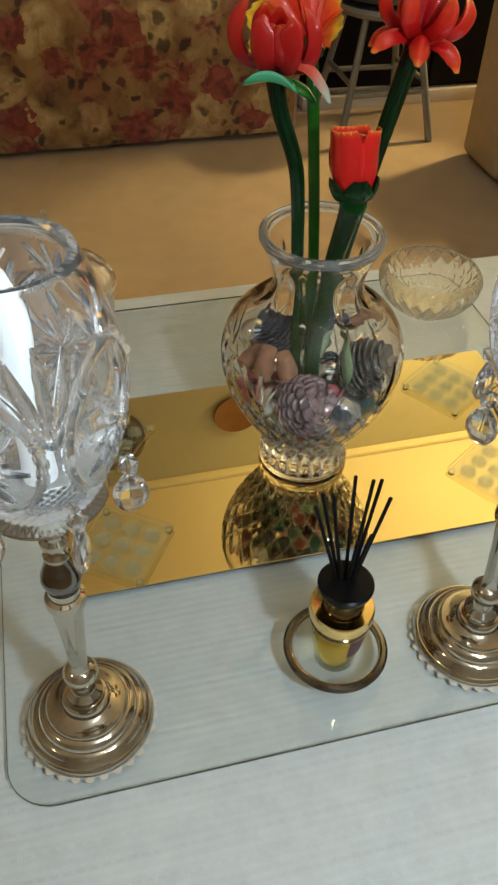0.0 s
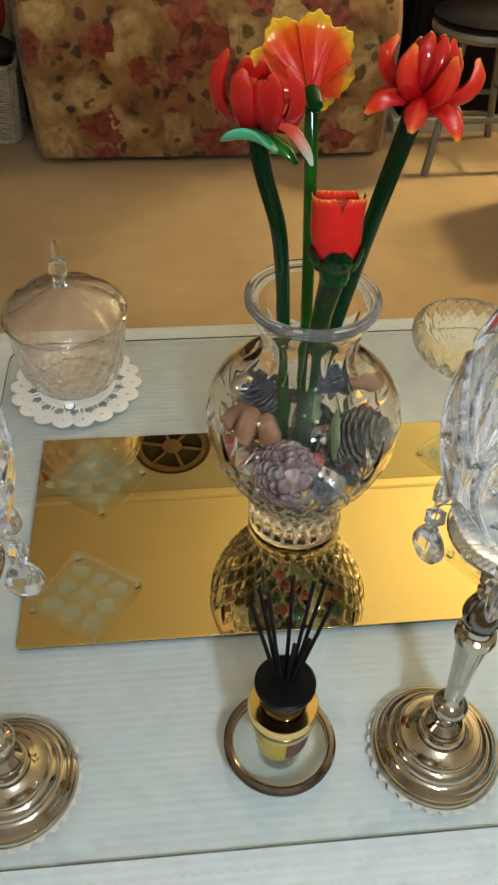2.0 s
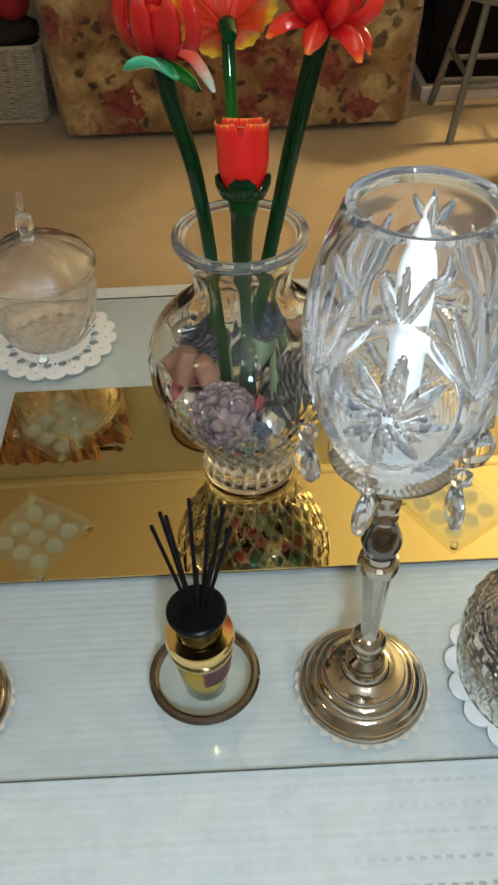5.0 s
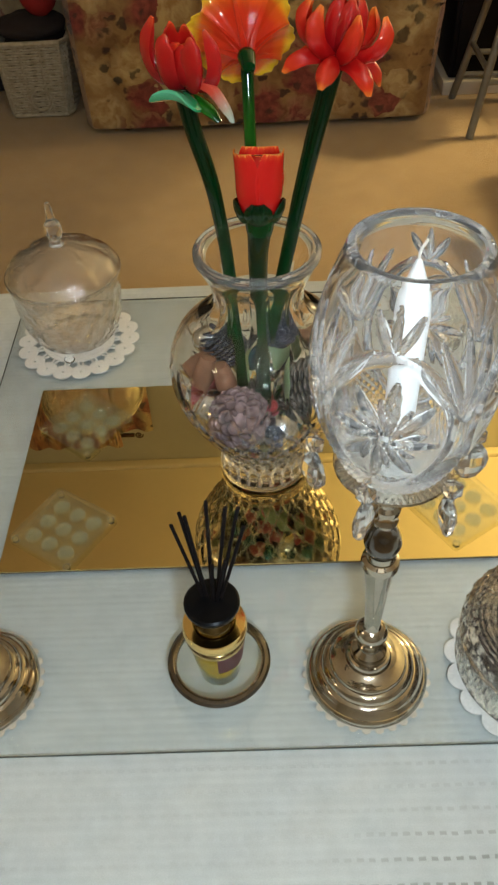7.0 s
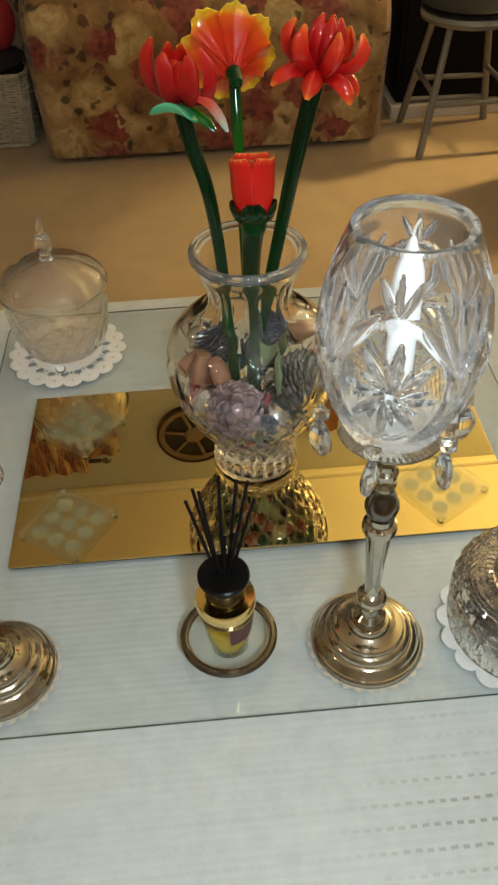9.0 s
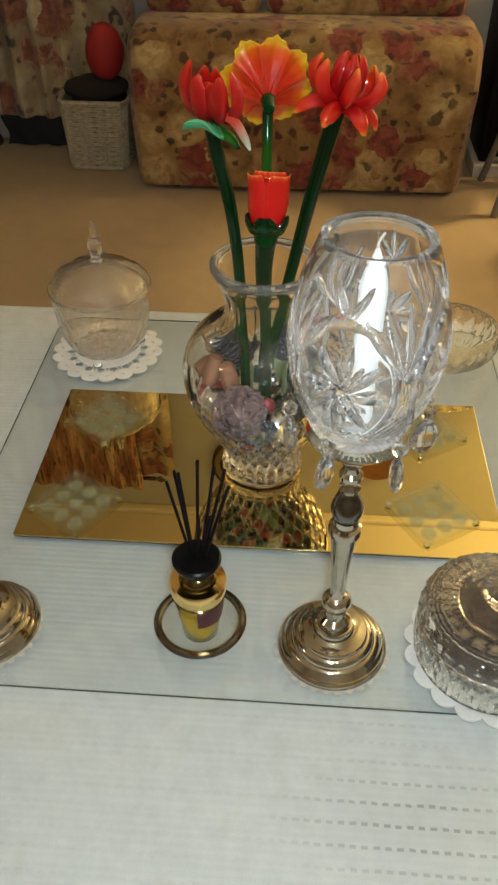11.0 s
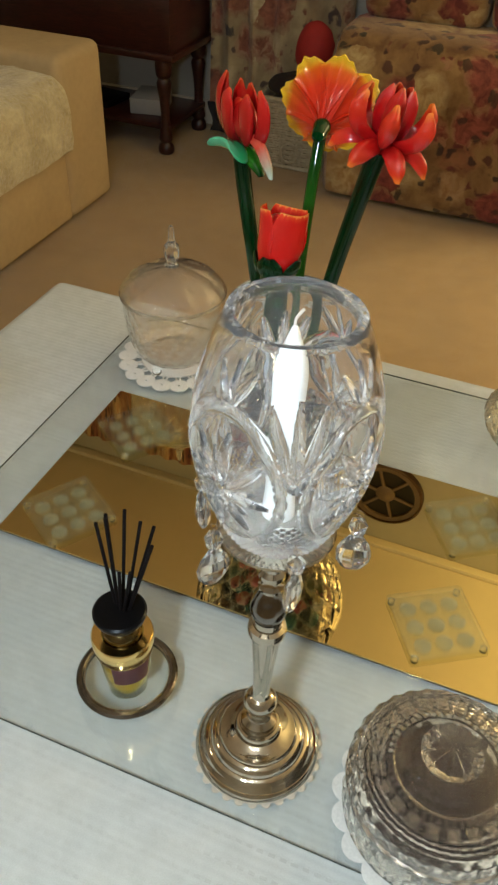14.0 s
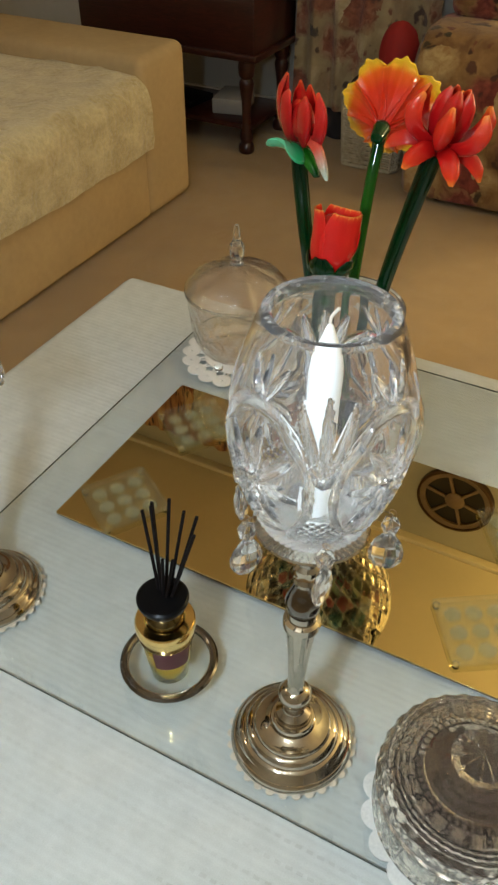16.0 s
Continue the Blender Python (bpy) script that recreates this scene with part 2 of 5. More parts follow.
def wood_material(name, dark, light):
    m, nt, b = nodes(name)
    v = coords(nt, (3, 3, 22))
    n = noise_tex(nt, v, 5, 6, 0.6, 1.5)
    nt.links.new(ramp(nt, n, [(0.3, dark), (0.7, light)]), b.inputs["Base Color"])
    b.inputs["Roughness"].default_value = 0.3
    b.inputs["Coat Weight"].default_value = 0.3
    bump(nt, b, n, 0.15, 0.001)
    return m


def fur_material():
    m, nt, b = nodes("yellow_plush")
    v = coords(nt)
    n1, n2 = noise_tex(nt, v, 14, 5, 0.6, 0.6), noise_tex(nt, v, 90, 4)
    n = math_node(nt, "ADD", math_node(nt, "MULTIPLY", n1, 0.65), math_node(nt, "MULTIPLY", n2, 0.35))
    nt.links.new(ramp(nt, n, [(0.34, (0.42, 0.33, 0.15)), (0.66, (0.70, 0.62, 0.36))]), b.inputs["Base Color"])
    b.inputs["Roughness"].default_value = 0.9
    b.inputs["Sheen Weight"].default_value = 0.5
    bump(nt, b, n, 0.9, 0.02)
    return m


M_CARPET = carpet_material()
M_WEAVE = weave_material()
M_FLORAL = floral_material("floral_upholstery", (0.15, 0.070, 0.022), (0.35, 0.205, 0.065), (0.12, 0.010, 0.012), (0.29, 0.052, 0.036), (0.56, 0.41, 0.17), (0.025, 0.018, 0.009), 8.5)
M_DRAPE = floral_material("floral_drape", (0.30, 0.22, 0.12), (0.46, 0.37, 0.20), (0.16, 0.04, 0.03), (0.34, 0.12, 0.07), (0.66, 0.57, 0.35), (0.05, 0.05, 0.05), 7.0)
M_VALANCE = floral_material("brown_valance", (0.24, 0.09, 0.04), (0.50, 0.28, 0.13), (0.14, 0.03, 0.02), (0.30, 0.10, 0.05), (0.60, 0.44, 0.22), (0.03, 0.02, 0.02), 7.0, (3, 3, 0.6))
M_GLASS = glass("clear_glass", (0.97, 0.99, 0.98))
M_PANE = thin_glass("table_glass", (0.99, 1.0, 1.0), 1.1)
M_CRYSTAL = glass("cut_crystal", (0.98, 0.99, 1.0), 0.0, 1.54, clear=0.983)
# clear rims with a little white mixed in to stand for their highlights
M_CUT = glass("pale_rim_glint", (1, 1, 1), 0.02, 1.40, 0.0, 160, 0.955)
# white diffuse share paints the sparkle of the polished star cuts
M_STAR = glass("star_cut_glint", (1, 1, 1), 0.06, 1.5, clear=0.88)
# glints along the vase's crossing cuts, put in as whitened glass
M_LINE = glass("glint_cut_line", (1, 1, 1), 0.05, 1.45, clear=0.86)
M_MILK = glass("milky_crystal_foot", (0.95, 0.98, 1.0), 0.10, 1.45, clear=0.84)
M_TAUPE = glass("taupe_pressed_glass", (0.80, 0.77, 0.70), 0.0, 1.45, 0.0012, 170, 0.94)
M_VASE = glass("vase_crystal", (1.0, 0.975, 0.94), 0.0, 1.44)
M_PEACH = thin_glass("pale_peach_glass", (0.98, 0.94, 0.89), 2.6, 0.006, 80, 0.058, (0.90, 0.80, 0.64))
M_AMBER = glass("pale_amber_glass", (0.99, 0.90, 0.70), 0.0, 1.46, 0.0012, 160, 0.94)
M_SMOKE = glass("smoky_pressed_glass", (0.87, 0.83, 0.77), 0.0, 1.48, 0.0005, 210, 0.985)
M_COASTER = thin_glass("green_tinted_glass", (0.97, 0.98, 0.93), 1.4, 0, 100, 0.03, (0.75, 0.78, 0.58))
M_FROST = thin_glass("frosted_dots", (0.95, 0.96, 0.90), 0.2, 0, 200, 0.15, (0.80, 0.80, 0.66))
M_FOOT = glass("clear_plastic_foot", (1, 1, 0.95), 0.05, 1.45)
M_PERFUME = glass("yellow_fragrance_glass", (0.90, 0.74, 0.20), 0.0, 1.45)
M_SILVER = plain("aged_silver_plate", (0.53, 0.48, 0.39), 0.085, 1.0, 0.16, 25)
M_PEWTER = plain("dark_silver_rim", (0.21, 0.195, 0.18), 0.13, 1.0, 0.25, 60)
M_GOLD = plain("gold_plate", (0.90, 0.66, 0.25), 0.12, 1.0, 0.08, 60)
M_MIRROR = plain("gold_mirror", (0.80, 0.645, 0.28), 0.008, 1.0, 0.015, 3)
M_BLACK = plain("black_plastic", (0.004, 0.004, 0.0045), 0.30, 0, 0.2, 80, gloss=0.15)
M_REED = plain("black_reed", (0.007, 0.005, 0.005), 0.7, 0, 0.3, 300, gloss=0.15)
M_LABEL = plain("maroon_label", (0.10, 0.025, 0.03), 0.4, 0, 0.1, 100)
M_WAX = plain("white_wax", (0.86, 0.86, 0.83), 0.35, 0, 0.03, 60)
M_WICK = plain("pale_wick", (0.75, 0.70, 0.60), 0.8, 0, 0.1, 200)
M_LACE = plain("white_crochet_cotton", (0.80, 0.79, 0.74), 0.9, 0, 0.12, 400, 0.001)
M_STEM = petal_material("dark_green_glass", [(0.0, (0.001, 0.032, 0.004)), (0.7, (0.0008, 0.018, 0.003)), (1.0, (0.0006, 0.012, 0.003))], 0.06, 0.35)
M_STEM_L = petal_material("bright_green_glass", [(0.0, (0.006, 0.085, 0.005)), (0.7, (0.018, 0.105, 0.005)), (1.0, (0.001, 0.02, 0.004))], 0.06, 0.35)
M_LEAF_G = petal_material("mint_green_glass", [(0.0, (0.006, 0.10, 0.03)), (0.6, (0.03, 0.30, 0.11)), (1.0, (0.12, 0.46, 0.24))])
M_RED = petal_material("red_glass", [(0.0, (0.10, 0.002, 0.006)), (0.5, (0.36, 0.004, 0.005)), (0.90, (0.52, 0.012, 0.006)), (1.0, (0.62, 0.06, 0.012))])
M_ORANGE = petal_material("orange_red_glass", [(0.0, (0.30, 0.003, 0.006)), (0.55, (0.52, 0.009, 0.005)), (0.88, (0.64, 0.035, 0.006)), (1.0, (0.80, 0.20, 0.02))])
M_DAISY = petal_material("orange_yellow_glass", [(0.0, (0.50, 0.010, 0.003)), (0.45, (0.66, 0.030, 0.003)), (0.66, (0.76, 0.11, 0.003)), (0.78, (0.82, 0.34, 0.008)), (1.0, (0.86, 0.54, 0.015))])
M_TULIP = petal_material("scarlet_glass", [(0.0, (0.50, 0.005, 0.005)), (0.93, (0.60, 0.010, 0.006)), (0.985, (0.72, 0.05, 0.010)), (1.0, (0.85, 0.30, 0.05))])
M_CONE_D = plain("frosted_dark_pinecone", (0.055, 0.06, 0.08), 0.25, 0.2, 0.98, 110)
M_CONE_P = plain("mauve_pinecone", (0.22, 0.16, 0.165), 0.14, 0.5, 0.4, 200)
M_CONE_S = plain("silvered_pinecone", (0.15, 0.14, 0.12), 0.2, 0.4, 0.97, 90)
M_BALL = plain("silver_bauble", (0.72, 0.78, 0.85), 0.18, 1.0, 0.06, 80)
M_TEAL = plain("teal_bauble", (0.03, 0.16, 0.20), 0.16, 0.8, 0.3, 90)
M_BARK = plain("cinnamon_bark", (0.19, 0.088, 0.042), 0.8, 0, 0.40, 120, 0.004)
M_BERRY = plain("dark_red_berry", (0.22, 0.03, 0.035), 0.3, 0, 0.2, 90)
M_DRYLEAF = plain("dried_green_leaf", (0.12, 0.17, 0.08), 0.6, 0, 0.3, 90)
M_CHOC = plain("dark_brown_sweets", (0.020, 0.008, 0.006), 0.16, 0, 0.35, 60, 0.002)
M_SOFA = plain("tan_suede", (0.46, 0.34, 0.17), 0.85, 0, 0.10, 7, 0.0006)
M_ECRU = plain("beige_crochet_cotton", (0.70, 0.63, 0.50), 0.9, 0, 0.2, 400, 0.001)
M_FUR = fur_material()
M_DARKWOOD = wood_material("mahogany", (0.018, 0.005, 0.004), (0.055, 0.014, 0.010))
M_BLACKWOOD = plain("black_lacquer", (0.006, 0.005, 0.006), 0.5, 0, 0.2, 12, gloss=0.12)
M_STOOL = plain("grey_painted_metal", (0.21, 0.195, 0.16), 0.4, 0.3, 0.12, 40)
M_WICKER = wicker_material()
M_BROWNCLOTH = plain("dark_brown_cloth", (0.016, 0.010, 0.009), 0.9, 0, 0.3, 50, 0.003)
M_REDBALL = plain("red_felt", (0.32, 0.014, 0.012), 0.75, 0, 0.12, 60, 0.001)
M_WALL = plain("greige_wall_paint", (0.50, 0.48, 0.42), 0.8, 0, 0.05, 3, 0.0004)
M_CEIL = plain("cream_ceiling_paint", (0.74, 0.68, 0.56), 0.9, 0, 0.03, 4, 0.0006)
M_TRIM = plain("cream_trim_paint", (0.62, 0.56, 0.45), 0.5, 0, 0.05, 12)
M_BRASS = plain("dark_bronze", (0.10, 0.055, 0.03), 0.4, 0.8, 0.3, 40)
M_PLATE = plain("brown_glazed_plate", (0.22, 0.09, 0.03), 0.3, 0, 0.2, 15)
M_CLOCK_IN = plain("black_clock_face", (0.012, 0.009, 0.008), 0.5, 0, 0.2, 20)
M_CLOCK_W = plain("pale_wood_spokes", (0.20, 0.135, 0.085), 0.5, 0, 0.2, 30)
M_PAPER = plain("white_paper_box", (0.32, 0.31, 0.29), 0.7, 0, 0.08, 20)
# near-black colour for the shade at the foot of the curtain
M_FOOTSHADE = plain("curtain_foot_shade", (0.018, 0.016, 0.018), 0.9, 0, 0.3, 60)

# ---- mesh helpers ----


def finish(name, bm, mat, smooth=True, sharp=None):
    me = bpy.data.meshes.new(name)
    bm.normal_update()
    bm.to_mesh(me)
    bm.free()
    me.materials.append(mat)
    if smooth:
        me.shade_smooth()
        if sharp:
            me.set_sharp_from_angle(angle=radians(sharp))
    return me


def part(name, bm, mat, parent, label="", smooth=True, sharp=35, clear=False, kind=""):
    ob = new(name, finish(name, bm, mat, smooth, sharp))
    ob.parent = parent
    if clear:
        ob.visible_shadow = False
    return tagged(ob, label, kind=kind)


def thing(name, loc, label, category, group="", turn=0.0):
    ob = new(name)
    ob.empty_display_size = 0.05
    ob.matrix_basis = pose(*loc, 0, 0, turn)
    return tagged(ob, label, category, group)


def single(name, bm, mat, loc, label="", category="", kind="", group="", smooth=True, sharp=35, clear=False, turn=0.0):
    ob = new(name, finish(name, bm, mat, smooth, sharp))
    ob.matrix_basis = pose(*loc, 0, 0, turn)
    if clear:
        ob.visible_shadow = False
    return tagged(ob, label, category, group, kind)


def spline(pts, steps):
    """Catmull-Rom points through pts."""
    p = [Vector(q) for q in pts]
    p = [p[0] * 2 - p[1]] + p + [p[-1] * 2 - p[-2]]
    out = []
    for i in range(1, len(p) - 2):
        for k in range(steps):
            t = k / steps
            a, b, c, d = p[i - 1], p[i], p[i + 1], p[i + 2]
            out.append(0.5 * ((2 * b) + (c - a) * t + (2 * a - 5 * b + 4 * c - d) * t * t + (3 * b - a - 3 * c + d) * t ** 3))
    return out + [p[-2]]


def lathe(bm, profile, n=48, move=None, closed=False):
    """Turns (r, z) points round z. move(angle, r, z, index) gives the place of a vertex."""
    rings = []
    for i, q in enumerate(profile):
        r, z = q[0], q[1]
        if r < 1e-6:
            rings.append([bm.verts.new((0, 0, z) if move is None else move(0, 0, z, i))])
            continue
        ring = []
        for k in range(n):
            a = 2 * math.pi * k / n
            ring.append(bm.verts.new((r * math.cos(a), r * math.sin(a), z) if move is None else move(a, r, z, i)))
        rings.append(ring)
    pairs = list(zip(rings, rings[1:]))
    if closed:
        pairs.append((rings[-1], rings[0]))
    for lo, hi in pairs:
        for k in range(n):
            l = (k + 1) % n
            if len(lo) == 1 and len(hi) == 1:
                continue
            if len(lo) == 1:
                bm.faces.new((lo[0], hi[l], hi[k]))
            elif len(hi) == 1:
                bm.faces.new((lo[k], lo[l], hi[0]))
            else:
                bm.faces.new((lo[k], lo[l], hi[l], hi[k]))
    bmesh.ops.recalc_face_normals(bm, faces=bm.faces)
    return bm


def turned(profile, n=48, smooth_steps=0, move=None, closed=False):
    if smooth_steps:
        profile = [(max(0.0, v.x), v.y) for v in spline([(r, z, 0) for r, z in profile], smooth_steps)]
    return lathe(bmesh.new(), profile, n, move, closed)


def tube(bm, pts, radii, n=12, uv=True):
    pts = [Vector(p) for p in pts]
    if isinstance(radii, (int, float)):
        radii = [radii] * len(pts)
    layer = bm.loops.layers.uv.verify() if uv else None
    side = None
    rings = []
    for i, p in enumerate(pts):
        d = (pts[min(i + 1, len(pts) - 1)] - pts[max(i - 1, 0)]).normalized()
        if side is None:
            side = d.cross(Vector((0, 0, 1)) if abs(d.z) < 0.9 else Vector((1, 0, 0))).normalized()
        side = (side - d * side.dot(d)).normalized()
        up = d.cross(side)
        rings.append([bm.verts.new(p + (side * math.cos(2 * math.pi * k / n) + up * math.sin(2 * math.pi * k / n)) * radii[i]) for k in range(n)])
    count = len(rings) - 1
    for i in range(count):
        for k in range(n):
            l = (k + 1) % n
            f = bm.faces.new((rings[i][k], rings[i][l], rings[i + 1][l], rings[i + 1][k]))
            if uv:
                for loop, q in zip(f.loops, ((k, i), (k + 1, i), (k + 1, i + 1), (k, i + 1))):
                    loop[layer].uv = (q[0] / n, q[1] / count)
    bm.faces.new(rings[0][::-1])
    bm.faces.new(rings[-1])
    return bm


def box(bm, lo, hi, bevel=0.0, segments=2, m=None):
    lo, hi = Vector(lo), Vector(hi)
    made = bmesh.ops.create_cube(bm, size=1.0, matrix=Matrix.LocRotScale((lo + hi) / 2, None, hi - lo))["verts"]
    if bevel:
        edges = list({e for v in made for e in v.link_edges})
        made = bmesh.ops.bevel(bm, geom=edges, offset=bevel, segments=segments, affect="EDGES", profile=0.5)["verts"]
    if m is not None:
        bmesh.ops.transform(bm, matrix=m, verts=list({v for v in made}))
    return bm


def ball(bm, centre, radii, u=16, v=10, m=None):
    mat = Matrix.LocRotScale(centre, None, radii)
    if m is not None:
        mat = m @ mat
    bmesh.ops.create_uvsphere(bm, u_segments=u, v_segments=v, radius=1.0, matrix=mat)
    return bm


def petal(bm, line, widths, turn, m, cup=0.3, thick=0.0022, nu=10, nv=14, frill=0.0, ribs=0):
    """A blown-glass petal: its middle line (r, z), its half widths, turned about the flower's axis and placed by m."""
    layer = bm.loops.layers.uv.verify()
    mid = spline([(r, z, 0) for r, z in line], max(1, nv // (len(line) - 1)))
    wid = spline([(w, 0, 0) for w in widths], 8)
    rot = Matrix.Rotation(turn, 4, "Z")
    count = len(mid) - 1
    sheets = []
    for sign in (1, -1):
        rows = []
        for i, c in enumerate(mid):
            s = i / count
            w = wid[min(len(wid) - 1, round(s * (len(wid) - 1)))].x
            d = (mid[min(i + 1, count)] - mid[max(i - 1, 0)]).normalized()
            nrm = Vector((-d.y, d.x))
            row = []
            for j in range(nu + 1):
                u = 2 * j / nu - 1
                edge = math.sqrt(max(0.0, 1 - u * u))
                lift = cup * w * u * u + sign * thick * (0.25 + 0.75 * edge) * min(1.0, 0.35 + 3 * min(s, 1 - s))
                if ribs:
                    lift += 0.0008 * math.cos(ribs * math.pi * u) * s
                reach = (frill * math.cos(ribs * math.pi * u) - 0.55 * w * u * u) * s ** 4 if ribs else 0.0
                p = Vector((c.x + nrm.x * lift + d.x * reach, w * u, c.y + nrm.y * lift + d.y * reach))
                row.append(bm.verts.new(m @ (rot @ p)))
            rows.append(row)
        sheets.append(rows)
    top, low = sheets

    def face(vs, uvs):
        f = bm.faces.new(vs)
        for loop, q in zip(f.loops, uvs):
            loop[layer].uv = q
    for i in range(count):
        for j in range(nu):
            q = ((j / nu, i / count), ((j + 1) / nu, i / count), ((j + 1) / nu, (i + 1) / count), (j / nu, (i + 1) / count))
            face((top[i][j], top[i][j + 1], top[i + 1][j + 1], top[i + 1][j]), q)
            face((low[i][j + 1], low[i][j], low[i + 1][j], low[i + 1][j + 1]), (q[1], q[0], q[3], q[2]))
        for j in (0, nu):
            q = ((j / nu, i / count), (j / nu, i / count), (j / nu, (i + 1) / count), (j / nu, (i + 1) / count))
            face((top[i][j], top[i + 1][j], low[i + 1][j], low[i][j]) if j == 0 else (low[i][j], low[i + 1][j], top[i + 1][j], top[i][j]), q)
    for i in (0, count):
        for j in range(nu):
            q = ((j / nu, i / count),) * 4
            face((top[i][j], low[i][j], low[i][j + 1], top[i][j + 1]) if i == 0 else (top[i][j + 1], low[i][j + 1], low[i][j], top[i][j]), q)
    return bm


def aim(origin, axis, spin=0.0):
    """A frame at origin whose z runs along axis."""
    q = Vector(axis).to_track_quat("Z", "Y")
    return Matrix.Translation(origin) @ q.to_matrix().to_4x4() @ Matrix.Rotation(spin, 4, "Z")


# ---- the room ----
TOP = 0.406
WALL_Y, CEILING = 2.48, 2.86
X0, X1, Y0 = -2.7, 2.9, -2.6


def slab(name, lo, hi, mat, label, bevel=0.0):
    return single(name, box(bmesh.new(), lo, hi, bevel), mat, (0, 0, 0), label, kind="structure", smooth=False)


slab("floor", (X0, Y0, -0.10), (X1, WALL_Y, 0.0), M_CARPET, "tan cut-pile carpet over the whole floor")
slab("wall_north", (X0 - 0.12, WALL_Y, -0.1), (X1 + 0.12, WALL_Y + 0.12, CEILING), M_WALL, "plain greige painted wall")
slab("wall_south", (X0 - 0.12, Y0 - 0.12, -0.1), (X1 + 0.12, Y0, CEILING), M_WALL, "plain greige painted wall")
slab("wall_west", (X0 - 0.12, Y0, -0.1), (X0, WALL_Y, CEILING), M_WALL, "plain greige painted wall")
slab("wall_east", (X1, Y0, -0.1), (X1 + 0.12, WALL_Y, CEILING), M_WALL, "plain greige painted wall")
slab("ceiling", (X0 - 0.12, Y0 - 0.12, CEILING), (X1 + 0.12, WALL_Y + 0.12, CEILING + 0.1), M_CEIL, "plain cream ceiling")
bm = bmesh.new()
box(bm, (X0, WALL_Y - 0.05, CEILING - 0.03), (X1, WALL_Y, CEILING), 0.008)
single("crown_trim", bm, M_CEIL, (0, 0, 0), "cream crown moulding under the ceiling", kind="structure")
single("baseboard", box(bmesh.new(), (X0, WALL_Y - 0.015, 0), (X1, WALL_Y, 0.09), 0.004), M_TRIM, (0, 0, 0), "cream baseboard", kind="structure")

# ---- coffee table ----
TX0, TX1, TY0, TY1 = -0.280, 0.888, -0.435, 0.572
table = thing("coffee_table", (0, 0, 0), "low coffee table covered in off-white ribbed woven cloth", "coffee table")
bm = box(bmesh.new(), (TX0, TY0, 0.170), (TX1, TY1, 0.400), 0.022, 4)
part("tabletop", bm, M_WEAVE, table, "off-white ribbed woven cloth top")
for lx in (TX0 + 0.04, TX1 - 0.10):
    for ly in (TY0 + 0.04, TY1 - 0.10):
        part("leg", box(bmesh.new(), (lx, ly, 0), (lx + 0.06, ly + 0.06, 0.172), 0.006), M_TRIM, table)


def rounded_plate(x0, x1, y0, y1, z0, z1, r, bevel, steps=8):
    bm = bmesh.new()
    rim = []
    for cx, cy, a0 in ((x1 - r, y1 - r, 0), (x0 + r, y1 - r, 90), (x0 + r, y0 + r, 180), (x1 - r, y0 + r, 270)):
        for k in range(steps + 1):
            a = radians(a0 + 90 * k / steps)
            rim.append(bm.verts.new((cx + r * math.cos(a), cy + r * math.sin(a), z0)))
    f = bm.faces.new(rim)
    up = bmesh.ops.extrude_face_region(bm, geom=[f])["geom"]
    bmesh.ops.translate(bm, vec=(0, 0, z1 - z0), verts=[g for g in up if isinstance(g, bmesh.types.BMVert)])
    bmesh.ops.recalc_face_normals(bm, faces=bm.faces)
    if bevel:
        e = [e for e in bm.edges if abs(e.verts[0].co.z - e.verts[1].co.z) < 1e-6]
        bmesh.ops.bevel(bm, geom=e, offset=bevel, segments=2, affect="EDGES", profile=0.5)
    return bm


pane = part("glass_top", rounded_plate(-0.065, 0.660, -0.208, 0.519, 0.4006, TOP, 0.042, 0.0), M_PANE, table, "clear glass pane with rounded corners", smooth=False)
rim = rounded_plate(-0.0654, 0.6604, -0.2084, 0.5194, 0.4034, TOP - 0.0004, 0.0424, 0.0)
bmesh.ops.delete(rim, geom=[f for f in rim.faces if abs(f.normal.z) > 0.9], context="FACES_ONLY")
bmesh.ops.solidify(rim, geom=rim.faces[:], thickness=0.0006)
part("polished_edge", rim, plain("dark_green_glass_edge", (0.08, 0.09, 0.08), 0.15, 0, 0.3, 30), pane, "dark polished glass edge", smooth=False)
tray = thing("mirror_tray", (0, 0, TOP), "gold-tinted rectangular mirror lying on the glass top", "mirror")
part("mirror_glass", rounded_plate(0.0, 0.610, 0.0, 0.305, 0.0022, 0.0040, 0.002, 0.0004, 2), M_MIRROR, tray, smooth=False)
part("backing", rounded_plate(0.0006, 0.6094, 0.0006, 0.3044, 0.0002, 0.0021, 0.002, 0.0, 2), M_BRASS, tray, "dark backing board", smooth=False)

# ---- candle holders ----
FANS = 4


def groove(u, v, a, b, width):
    """1 on the line from a to b, falling to 0 at the side of a leaf-shaped cut."""
    ax, ay = a
    dx, dy = b[0] - ax, b[1] - ay
    ll = dx * dx + dy * dy
    t = ((u - ax) * dx + (v - ay) * dy) / ll
    if t < 0 or t > 1:
        return 0.0
    w = width * (0.25 + 2.6 * t * (1 - t))
    d = abs((u - ax) * dy - (v - ay) * dx) / math.sqrt(ll)
    if d > w:
        return 0.0
    return 1 - d / w


CUTS = []
for k in range(5):
    a = radians(90 + (k - 2) * 19)
    CUTS.append(((0.0, 0.440), (0.060 * math.cos(a), 0.440 + 0.068 * math.sin(a)), 0.0046))
half = math.pi * 0.064 / FANS
